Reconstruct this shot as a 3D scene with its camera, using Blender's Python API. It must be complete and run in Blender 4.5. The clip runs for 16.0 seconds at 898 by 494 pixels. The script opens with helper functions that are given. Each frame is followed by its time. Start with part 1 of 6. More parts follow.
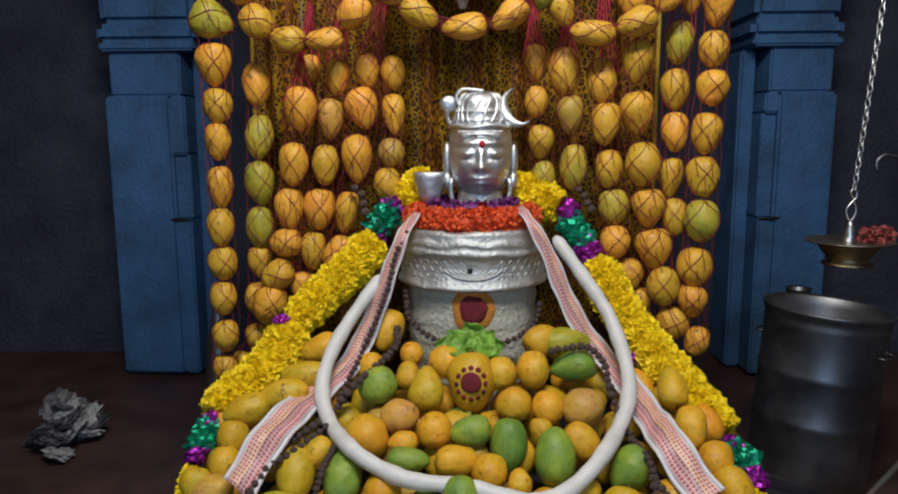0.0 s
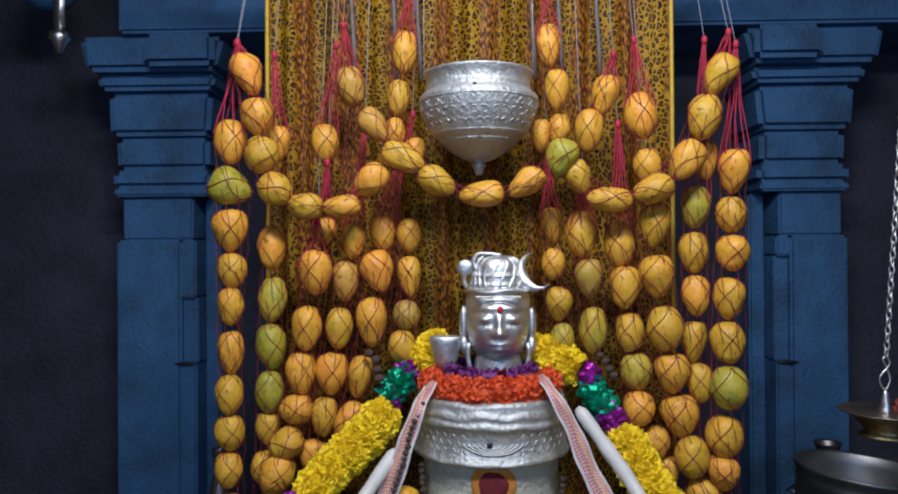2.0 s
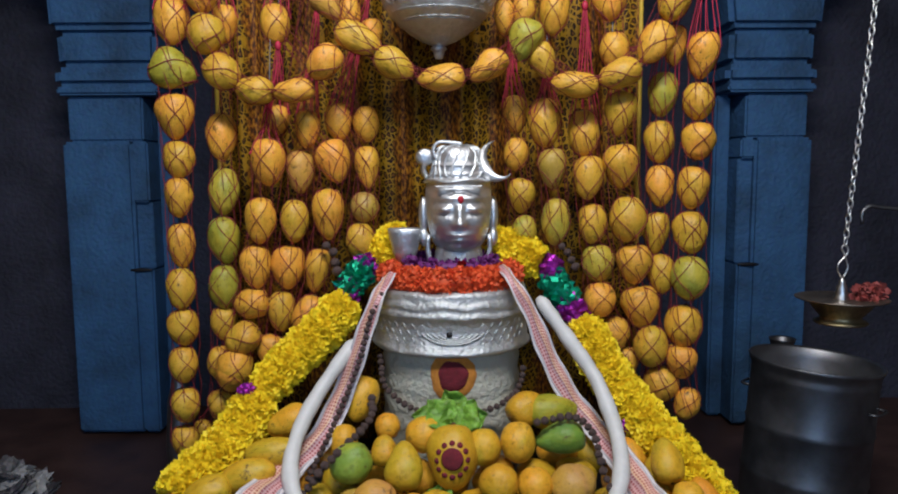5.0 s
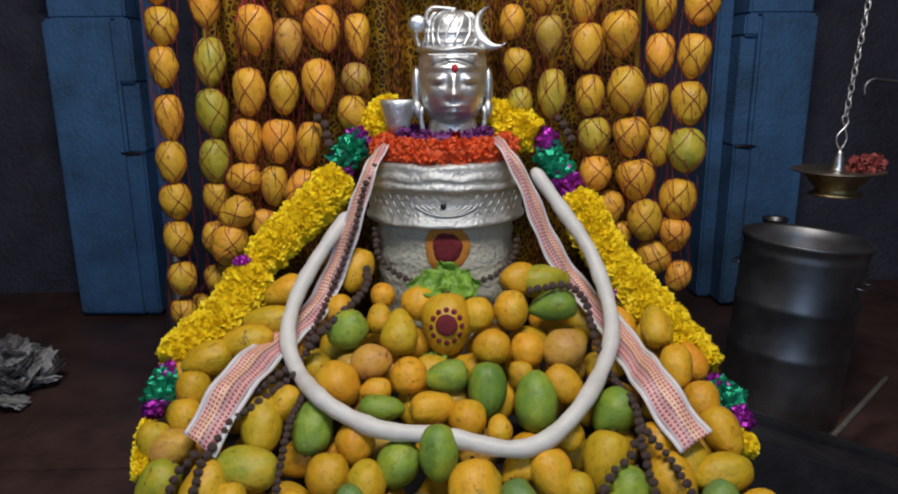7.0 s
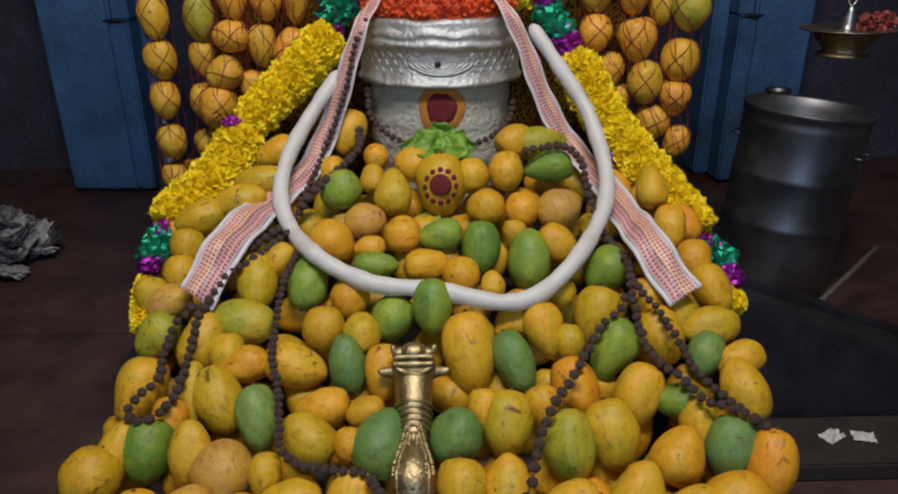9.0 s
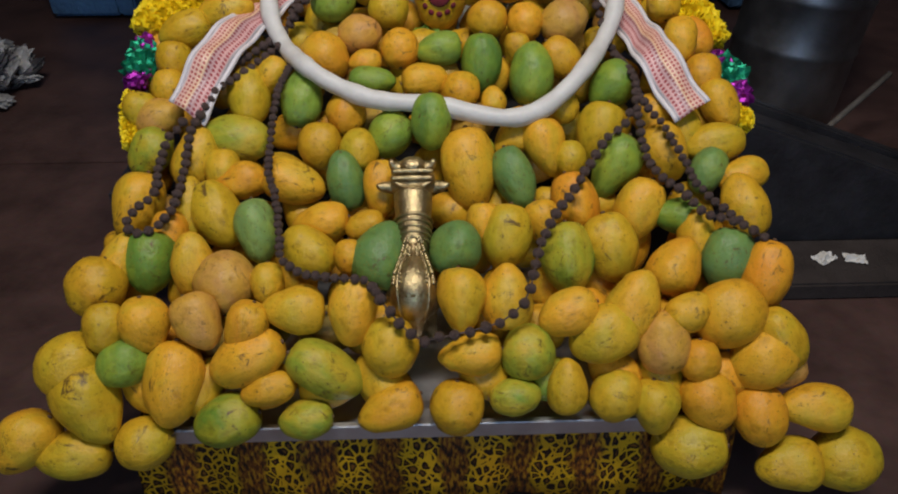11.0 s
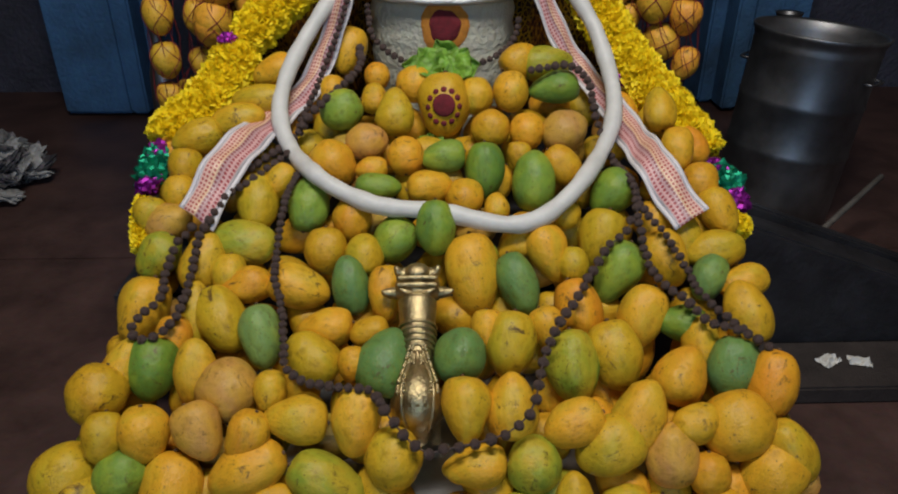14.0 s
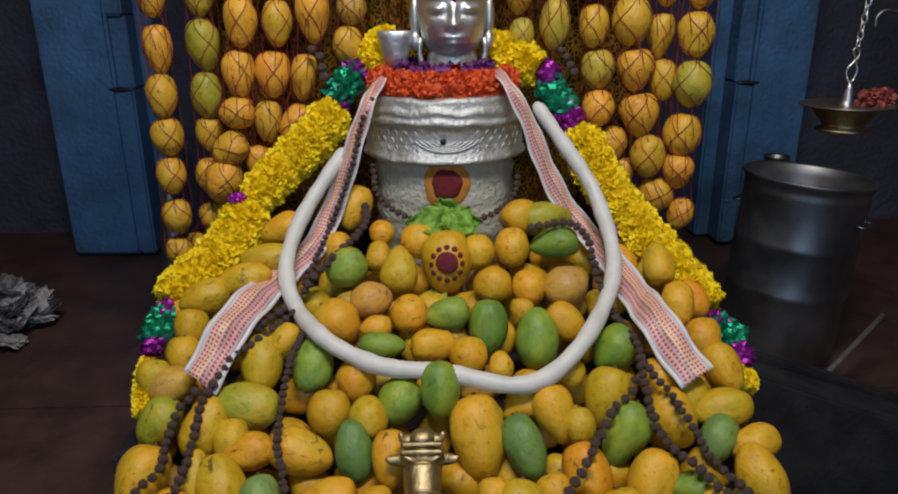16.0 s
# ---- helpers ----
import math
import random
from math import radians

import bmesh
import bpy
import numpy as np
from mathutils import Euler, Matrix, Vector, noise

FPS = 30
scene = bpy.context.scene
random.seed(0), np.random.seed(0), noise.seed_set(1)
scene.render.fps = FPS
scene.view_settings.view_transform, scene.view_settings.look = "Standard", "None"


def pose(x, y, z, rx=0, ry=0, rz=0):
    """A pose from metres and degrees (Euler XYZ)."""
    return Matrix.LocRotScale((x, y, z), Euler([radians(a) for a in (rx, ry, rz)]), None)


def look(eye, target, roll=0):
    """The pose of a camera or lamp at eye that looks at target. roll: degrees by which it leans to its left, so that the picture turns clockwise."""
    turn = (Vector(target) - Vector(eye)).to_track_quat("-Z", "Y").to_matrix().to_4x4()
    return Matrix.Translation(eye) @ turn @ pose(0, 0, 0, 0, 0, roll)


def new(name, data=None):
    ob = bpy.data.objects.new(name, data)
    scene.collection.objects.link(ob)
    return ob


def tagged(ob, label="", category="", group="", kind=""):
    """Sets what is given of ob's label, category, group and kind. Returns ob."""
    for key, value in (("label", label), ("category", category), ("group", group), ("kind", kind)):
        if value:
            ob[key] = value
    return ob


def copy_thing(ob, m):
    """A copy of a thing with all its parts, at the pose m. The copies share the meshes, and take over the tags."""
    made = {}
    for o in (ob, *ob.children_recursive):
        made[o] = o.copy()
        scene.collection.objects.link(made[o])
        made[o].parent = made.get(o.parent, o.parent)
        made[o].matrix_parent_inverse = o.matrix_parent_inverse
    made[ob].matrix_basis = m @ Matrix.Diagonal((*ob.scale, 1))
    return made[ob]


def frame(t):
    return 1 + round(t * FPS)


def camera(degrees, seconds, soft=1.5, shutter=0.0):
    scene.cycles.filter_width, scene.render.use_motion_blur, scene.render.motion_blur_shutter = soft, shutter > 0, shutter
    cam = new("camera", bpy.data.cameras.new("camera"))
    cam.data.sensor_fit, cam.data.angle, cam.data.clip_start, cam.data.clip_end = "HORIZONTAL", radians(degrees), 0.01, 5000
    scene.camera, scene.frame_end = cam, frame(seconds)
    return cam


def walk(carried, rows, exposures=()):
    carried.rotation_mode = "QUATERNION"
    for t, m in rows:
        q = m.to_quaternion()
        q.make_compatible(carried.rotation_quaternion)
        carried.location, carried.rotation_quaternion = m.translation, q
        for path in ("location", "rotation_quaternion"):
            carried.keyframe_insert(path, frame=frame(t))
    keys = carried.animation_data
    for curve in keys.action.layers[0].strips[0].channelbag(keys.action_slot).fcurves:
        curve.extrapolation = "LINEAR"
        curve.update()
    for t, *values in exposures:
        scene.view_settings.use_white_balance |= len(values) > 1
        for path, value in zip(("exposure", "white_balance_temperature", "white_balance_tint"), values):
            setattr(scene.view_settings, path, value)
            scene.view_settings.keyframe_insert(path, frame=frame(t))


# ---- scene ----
cam = camera(64.2, 16.0, soft=2.0)
PATH = [
    (0, (0.043, 0.015, 1.311), (-0.003, 1.991, 1.007), -0.3),
    (0.5, (0.035, 0.04, 1.357), (-0.014, 2.025, 1.123), 0.0),
    (1, (0.016, 0.047, 1.404), (-0.033, 2.042, 1.269), 0.0),
    (1.5, (0.012, 0.062, 1.432), (-0.044, 2.061, 1.385), -0.2),
    (2, (0.002, 0.075, 1.45), (-0.05, 2.074, 1.464), -0.4),
    (2.5, (0.005, 0.086, 1.442), (-0.035, 2.085, 1.489), -0.4),
    (3, (0.012, 0.099, 1.432), (-0.005, 2.099, 1.469), -0.3),
    (3.5, (0.012, 0.112, 1.419), (0.016, 2.112, 1.413), -0.4),
    (4, (0.016, 0.124, 1.4), (0.034, 2.122, 1.334), -0.4),
    (6.5, (0.027, 0.137, 1.316), (0.072, 2.09, 0.887), -0.5),
    (7, (0.027, 0.137, 1.301), (0.072, 2.074, 0.807), -0.5),
    (7.5, (0.029, 0.134, 1.286), (0.07, 2.054, 0.729), -0.5),
    (8, (0.03, 0.131, 1.271), (0.073, 2.03, 0.644), -0.5),
    (8.5, (0.031, 0.131, 1.252), (0.078, 2.004, 0.55), -0.4),
    (9, (0.032, 0.131, 1.231), (0.082, 1.969, 0.445), -0.3),
    (9.5, (0.033, 0.134, 1.21), (0.079, 1.932, 0.335), -0.3),
    (10, (0.031, 0.133, 1.19), (0.077, 1.884, 0.224), -0.4),
    (11.4, (0.026, 0.123, 1.163), (0.079, 1.735, -0.022), -0.05),
    (12.5, (0.022, 0.122, 1.175), (0.077, 1.771, 0.045), 0.2),
    (13, (0.020, 0.129, 1.185), (0.077, 1.814, 0.110), 0.22),
    (13.5, (0.019, 0.135, 1.195), (0.077, 1.855, 0.178), 0.2),
    (14, (0.017, 0.139, 1.202), (0.075, 1.896, 0.247), 0.18),
    (14.5, (0.016, 0.145, 1.223), (0.073, 1.940, 0.340), 0.1),
    (15, (0.015, 0.150, 1.246), (0.070, 1.986, 0.455), -0.1),
    (15.5, (0.014, 0.158, 1.267), (0.070, 2.025, 0.550), -0.28),
    (16, (0.013, 0.162, 1.283), (0.072, 2.052, 0.632), -0.43),
]
EXPOSURES = ((0.0, 0.12, 6200, 12), (1.2, 0.12, 5650, 14), (4.0, 0.12, 5650, 14), (6.5, 0.07, 6250, 13), (7.5, 0.07, 6350, 16), (9.0, -0.01, 6350, 15), (12.5, 0.03, 6350, 14), (14.0, -0.02, 6350, 11), (15.0, -0.05, 6300, 9), (16.0, -0.02, 6350, 13))
walk(cam, [(t, look(eye, target, roll)) for t, eye, target, roll in PATH], EXPOSURES)

# ---- light ----
world = bpy.data.worlds.new("sanctum_air")
scene.world = world
world.use_nodes = True
world.node_tree.nodes["Background"].inputs[0].default_value = (0.30, 0.42, 0.62, 1)
world.node_tree.nodes["Background"].inputs[1].default_value = 0.095


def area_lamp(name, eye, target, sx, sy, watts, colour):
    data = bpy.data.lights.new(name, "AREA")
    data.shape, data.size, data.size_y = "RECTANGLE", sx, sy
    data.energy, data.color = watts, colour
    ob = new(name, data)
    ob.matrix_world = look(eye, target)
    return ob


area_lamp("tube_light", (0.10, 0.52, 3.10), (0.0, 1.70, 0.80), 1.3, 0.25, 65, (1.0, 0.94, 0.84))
# added bluish fill from behind the camera, no source seen there
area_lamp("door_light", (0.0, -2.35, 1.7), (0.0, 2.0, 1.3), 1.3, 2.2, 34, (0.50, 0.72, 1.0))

# ---- materials ----
def node_material(name):
    m = bpy.data.materials.new(name)
    m.use_nodes = True
    nt = m.node_tree
    b = nt.nodes["Principled BSDF"]
    return m, nt, b


def add_node(nt, kind, **inputs):
    n = nt.nodes.new(kind)
    for key, value in inputs.items():
        n.inputs[key.replace("_", " ")].default_value = value
    return n


def ramp(nt, source, stops):
    r = nt.nodes.new("ShaderNodeValToRGB")
    e = r.color_ramp.elements
    while len(e) < len(stops):
        e.new(0.5)
    for el, (p, c) in zip(e, stops):
        el.position = p
        el.color = (*c, 1) if len(c) == 3 else c
    nt.links.new(source, r.inputs[0])
    return r.outputs[0]


def mix(nt, kind, fac, a, b):
    n = nt.nodes.new("ShaderNodeMix")
    n.data_type, n.blend_type = "RGBA", kind
    for socket, value in ((n.inputs[0], fac), (n.inputs[6], a), (n.inputs[7], b)):
        if isinstance(value, (int, float)):
            socket.default_value = value
        elif isinstance(value, tuple):
            socket.default_value = (*value, 1)
        else:
            nt.links.new(value, socket)
    return n.outputs[2]


def bump(nt, b, height, strength, distance=0.01):
    n = add_node(nt, "ShaderNodeBump", Strength=strength, Distance=distance)
    nt.links.new(height, n.inputs["Height"])
    nt.links.new(n.outputs[0], b.inputs["Normal"])


def surface(name, colour, rough=0.5, metal=0.0, scale=20.0, vary=0.25, relief=0.2, fine=140.0, depth=0.004, stain=None, spec=0.5):
    """A plain surface with variation at two scales."""
    m, nt, b = node_material(name)
    tc = nt.nodes.new("ShaderNodeTexCoord")
    big = add_node(nt, "ShaderNodeTexNoise", Scale=scale, Detail=6.0, Roughness=0.62)
    small = add_node(nt, "ShaderNodeTexNoise", Scale=fine, Detail=4.0)
    nt.links.new(tc.outputs["Object"], big.inputs["Vector"])
    nt.links.new(tc.outputs["Object"], small.inputs["Vector"])
    dark = tuple(c * (1 - vary) for c in colour) if stain is None else stain
    light = tuple(min(1, c * (1 + vary)) for c in colour)
    base = ramp(nt, big.outputs[0], [(0.3, dark), (0.52, colour), (0.75, light)])
    base = mix(nt, "OVERLAY", 0.35 * vary + 0.05, base, small.outputs["Color"])
    nt.links.new(base, b.inputs["Base Color"])
    r = nt.nodes.new("ShaderNodeMapRange")
    r.inputs[3].default_value, r.inputs[4].default_value = max(0.03, rough - 0.12), min(1, rough + 0.15)
    nt.links.new(big.outputs[0], r.inputs[0])
    nt.links.new(r.outputs[0], b.inputs["Roughness"])
    b.inputs["Metallic"].default_value = metal
    b.inputs["Specular IOR Level"].default_value = spec
    total = add_node(nt, "ShaderNodeMath")
    total.operation = "ADD"
    nt.links.new(big.outputs[0], total.inputs[0])
    nt.links.new(small.outputs[0], total.inputs[1])
    bump(nt, b, total.outputs[0], relief, depth)
    return m


def mango_skin(name, body, blush, cheek):
    """Waxy mango skin: a cheek of another colour, pores, brown scars and a sappy stem end."""
    m, nt, b = node_material(name)
    tc = nt.nodes.new("ShaderNodeTexCoord")
    info = nt.nodes.new("ShaderNodeObjectInfo")
    shift = nt.nodes.new("ShaderNodeVectorMath")
    shift.operation = "MULTIPLY_ADD"
    shift.inputs[1].default_value = (1, 1, 1)
    comb = nt.nodes.new("ShaderNodeCombineXYZ")
    spread = add_node(nt, "ShaderNodeMath")
    spread.operation = "MULTIPLY"
    spread.inputs[1].default_value = 37.0
    nt.links.new(info.outputs["Random"], spread.inputs[0])
    for i in range(3):
        nt.links.new(spread.outputs[0], comb.inputs[i])
    nt.links.new(tc.outputs["Object"], shift.inputs[0])
    nt.links.new(comb.outputs[0], shift.inputs[2])
    large = add_node(nt, "ShaderNodeTexNoise", Scale=1.4, Detail=3.0, Roughness=0.6, Distortion=0.6)
    mottle = add_node(nt, "ShaderNodeTexNoise", Scale=6.0, Detail=6.0, Roughness=0.65)
    pores = add_node(nt, "ShaderNodeTexVoronoi", Scale=24.0)
    scars = add_node(nt, "ShaderNodeTexNoise", Scale=3.2, Detail=9.0, Roughness=0.78, Distortion=0.8)
    for n in (large, mottle, pores, scars):
        nt.links.new(shift.outputs[0], n.inputs["Vector"])
    base = ramp(nt, large.outputs[0], [(0.32, cheek), (0.5, body), (0.70, blush)])
    hue = nt.nodes.new("ShaderNodeHueSaturation")
    wide = nt.nodes.new("ShaderNodeMapRange")
    wide.inputs[3].default_value, wide.inputs[4].default_value = 0.489, 0.516
    nt.links.new(info.outputs["Random"], wide.inputs[0])
    nt.links.new(wide.outputs[0], hue.inputs["Hue"])
    value = nt.nodes.new("ShaderNodeMapRange")
    value.inputs[3].default_value, value.inputs[4].default_value = 0.98, 0.70
    nt.links.new(info.outputs["Random"], value.inputs[0])
    nt.links.new(value.outputs[0], hue.inputs["Value"])
    nt.links.new(base, hue.inputs["Color"])
    patch = ramp(nt, mottle.outputs[0], [(0.31, (0.66, 0.62, 0.50)), (0.45, (0.96, 0.96, 0.93)), (0.70, (1.10, 1.09, 1.04))])
    base = mix(nt, "MULTIPLY", 0.9, hue.outputs[0], patch)
    spots = ramp(nt, pores.outputs["Distance"], [(0.05, (0.10, 0.10, 0.10)), (0.15, (0, 0, 0))])
    base = mix(nt, "MIX", spots, base, (0.70, 0.58, 0.26))
    dots = add_node(nt, "ShaderNodeTexVoronoi", Scale=34.0)
    nt.links.new(shift.outputs[0], dots.inputs["Vector"])
    pick = nt.nodes.new("ShaderNodeSeparateColor")
    nt.links.new(dots.outputs["Color"], pick.inputs[0])
    speck = add_node(nt, "ShaderNodeMath")
    speck.operation = "MULTIPLY"
    nt.links.new(ramp(nt, pick.outputs[1], [(0.55, (0, 0, 0)), (0.75, (0.75, 0.75, 0.75))]), speck.inputs[0])
    nt.links.new(ramp(nt, dots.outputs["Distance"], [(0.16, (1, 1, 1)), (0.34, (0, 0, 0))]), speck.inputs[1])
    base = mix(nt, "MIX", speck.outputs[0], base, (0.30, 0.17, 0.02))
    flecks = add_node(nt, "ShaderNodeTexVoronoi", Scale=13.0)
    nt.links.new(shift.outputs[0], flecks.inputs["Vector"])
    tone = nt.nodes.new("ShaderNodeSeparateColor")
    nt.links.new(flecks.outputs["Color"], tone.inputs[0])
    some = add_node(nt, "ShaderNodeMath")
    some.operation = "MULTIPLY"
    nt.links.new(ramp(nt, tone.outputs[0], [(0.62, (0, 0, 0)), (0.70, (0.8, 0.8, 0.8))]), some.inputs[0])
    nt.links.new(ramp(nt, flecks.outputs["Distance"], [(0.10, (1, 1, 1)), (0.19, (0, 0, 0))]), some.inputs[1])
    base = mix(nt, "MIX", some.outputs[0], base, (0.07, 0.040, 0.012))
    worn = ramp(nt, scars.outputs[0], [(0.580, (0, 0, 0)), (0.61, (0.55, 0.55, 0.55)), (0.66, (0.95, 0.95, 0.95))])
    base = mix(nt, "MIX", worn, base, (0.095, 0.050, 0.014))
    nt.links.new(base, b.inputs["Base Color"])
    rr = nt.nodes.new("ShaderNodeMapRange")
    rr.inputs[3].default_value, rr.inputs[4].default_value = 0.28, 0.52
    nt.links.new(mottle.outputs[0], rr.inputs[0])
    nt.links.new(rr.outputs[0], b.inputs["Roughness"])
    b.inputs["Specular IOR Level"].default_value = 0.38
    bump(nt, b, mottle.outputs[0], 0.32, 0.012)
    return m


MANGO = {
    "y": mango_skin("mango_yellow", (0.735, 0.428, 0.022), (0.75, 0.395, 0.020), (0.62, 0.435, 0.026)),
    "o": mango_skin("mango_orange", (0.735, 0.372, 0.018), (0.72, 0.315, 0.020), (0.71, 0.408, 0.020)),
    "p": mango_skin("mango_blushed", (0.58, 0.340, 0.060), (0.52, 0.270, 0.085), (0.60, 0.370, 0.040)),
    "l": mango_skin("mango_half_ripe", (0.42, 0.400, 0.030), (0.56, 0.41, 0.028), (0.22, 0.335, 0.035)),
    # v and d: strand skins, warmer in hue and lightened for the light up there
    "v": mango_skin("mango_olive_lit", (0.52, 0.42, 0.045), (0.60, 0.41, 0.040), (0.38, 0.385, 0.050)),
    "d": mango_skin("mango_orange_lit", (0.82, 0.420, 0.042), (0.81, 0.355, 0.042), (0.76, 0.445, 0.038)),
    "g": mango_skin("mango_green", (0.215, 0.345, 0.042), (0.33, 0.41, 0.036), (0.150, 0.280, 0.055)),
    "b": mango_skin("mango_dull_green", (0.185, 0.320, 0.085), (0.25, 0.36, 0.065), (0.150, 0.275, 0.090)),
}
MANGO_WORDS = {"y": "ripe yellow", "o": "ripe orange", "d": "deep orange", "p": "peach-blushed", "l": "half-ripe yellow-green", "v": "olive-yellow", "g": "unripe green", "b": "unripe dull green"}

SILVER = surface("beaten_silver", (0.74, 0.74, 0.73), 0.34, 1.0, 30, 0.14, 0.30, 110, 0.003)
SATIN_SILVER = surface("satin_silver", (0.68, 0.68, 0.68), 0.46, 1.0, 30, 0.10, 0.35, 130, 0.003)
SILVER_WORK = surface("chased_silver", (0.53, 0.55, 0.55), 0.56, 0.82, 40, 0.16, 0.75, 90, 0.005)
POLISHED_SILVER = surface("polished_silver", (0.66, 0.68, 0.69), 0.43, 0.92, 30, 0.12, 0.40, 100, 0.004)
BRASS = surface("old_brass", (0.46, 0.37, 0.20), 0.42, 1.0, 60, 0.30, 0.5, 220, 0.003)
STEEL = surface("dull_steel", (0.26, 0.26, 0.27), 0.45, 1.0, 8, 0.25, 0.1, 90, 0.002)
PASTE = surface("ash_paste", (0.47, 0.47, 0.39), 0.85, 0.0, 22, 0.12, 0.7, 70, 0.012)
RED_POWDER = surface("vermilion_powder", (0.14, 0.011, 0.019), 0.9, 0, 60, 0.3, 0.4)
TURMERIC = surface("turmeric_powder", (0.55, 0.22, 0.03), 0.9, 0, 60, 0.2, 0.4)
BLACK_STONE = surface("oiled_black_stone", (0.022, 0.022, 0.026), 0.42, 0, 9, 0.4, 0.35, 60, 0.006)
BLUE_PAINT = surface("blue_lime_paint", (0.046, 0.133, 0.285), 0.75, 0, 3.5, 0.35, 0.6, 50, 0.014, (0.027, 0.070, 0.140))
NAVY_WALL = surface("dark_blue_plaster", (0.042, 0.043, 0.066), 0.85, 0, 3, 0.5, 0.7, 40, 0.02)
DARK_WALL = surface("sooty_plaster", (0.075, 0.058, 0.055), 0.85, 0, 3, 0.5, 0.7, 40, 0.02)
FLOOR = surface("red_oxide_floor", (0.068, 0.037, 0.032), 0.46, 0, 5, 0.4, 0.25, 60, 0.004)
DISH = surface("tarnished_brass", (0.25, 0.21, 0.17), 0.45, 1.0, 30, 0.3, 0.2)
DULL_FLOWER = surface("withered_petals", (0.30, 0.06, 0.05), 0.7, 0, 60, 0.4, 0.2)
STEM = surface("stem_scar", (0.10, 0.055, 0.025), 0.8, 0, 60, 0.3, 0.2)
PALE_THREAD = surface("pale_thread", (0.35, 0.36, 0.40), 0.6, 0, 60, 0.2, 0.1)
PALE_WOOD = surface("grey_wood", (0.12, 0.11, 0.10), 0.7, 0, 30, 0.3, 0.4)
HEM = surface("white_ribbon_hem", (0.66, 0.63, 0.65), 0.42, 0, 40, 0.08, 0.3)
LEDGE = surface("worn_dark_ledge", (0.032, 0.024, 0.022), 0.7, 0, 10, 0.4, 0.6)
WHITE_CLOTH = surface("white_silk_tube", (0.59, 0.59, 0.57), 0.50, 0, 25, 0.10, 0.15, 160, 0.003)
BEAD = surface("rudraksha_seed", (0.085, 0.054, 0.048), 0.55, 0, 90, 0.5, 0.8, 400, 0.002)
NET = surface("maroon_net", (0.20, 0.014, 0.020), 0.7, 0, 40, 0.3, 0.1)
STRING = surface("crimson_string", (0.42, 0.015, 0.05), 0.6, 0, 40, 0.3, 0.1)
GREY_TAPE = surface("grey_tape", (0.16, 0.14, 0.15), 0.6, 0, 30, 0.3, 0.2)


def petal(name, colour, vary):
    """A thin petal that lets some light through."""
    m = surface(name, colour, 0.6, 0, 30, vary, 0.2)
    nt = m.node_tree
    b, out = nt.nodes["Principled BSDF"], nt.nodes["Material Output"]
    thin = nt.nodes.new("ShaderNodeBsdfTranslucent")
    both = nt.nodes.new("ShaderNodeMixShader")
    both.inputs[0].default_value = 0.24
    nt.links.new(b.inputs["Base Color"].links[0].from_socket, thin.inputs[0])
    nt.links.new(b.outputs[0], both.inputs[1])
    nt.links.new(thin.outputs[0], both.inputs[2])
    nt.links.new(both.outputs[0], out.inputs[0])
    return m


YELLOW_PETAL = petal("yellow_marigold", (1.0, 0.80, 0.010), 0.05)
ORANGE_PETAL = petal("orange_marigold", (0.76, 0.115, 0.026), 0.25)
PURPLE_PETAL = surface("purple_petals", (0.13, 0.018, 0.14), 0.6, 0, 60, 0.4, 0.2)
ROSE = surface("red_rose", (0.38, 0.008, 0.02), 0.55, 0, 60, 0.4, 0.2)
GREEN_LEAF = surface("betel_leaf", (0.17, 0.34, 0.035), 0.42, 0, 45, 0.45, 0.9)
GREEN_FOIL = surface("green_foil", (0.010, 0.27, 0.15), 0.44, 0.75, 40, 0.3, 0.2)
PURPLE_FOIL = surface("purple_foil", (0.28, 0.020, 0.30), 0.44, 0.75, 40, 0.3, 0.2)
BOUNCE_WHITE = surface("whitewash", (0.62, 0.60, 0.55), 0.85, 0, 4, 0.15, 0.4)
SCRAP = surface("white_paper", (0.62, 0.61, 0.58), 0.8, 0, 20, 0.15, 0.3)
SCRAP_GREY = surface("grey_newsprint", (0.34, 0.34, 0.34), 0.45, 0, 30, 0.5, 0.4)
PAPER = surface("crumpled_paper", (0.085, 0.082, 0.09), 0.5, 0, 26, 1.2, 0.4, 90, 0.004, (0.02, 0.02, 0.024))
TRAY_STEEL = surface("tray_steel", (0.70, 0.70, 0.71), 0.40, 1.0, 12, 0.15, 0.1)
YELLOW_HEM = surface("yellow_hem", (0.60, 0.40, 0.03), 0.6, 0, 60, 0.2, 0.3)
# for the black spots on the silver and the painted shade on the pillars
SPOT_SHADE_BLACK = surface("spot_shade_black", (0.01, 0.01, 0.012), 0.5, 0, 60, 0.2, 0.2)


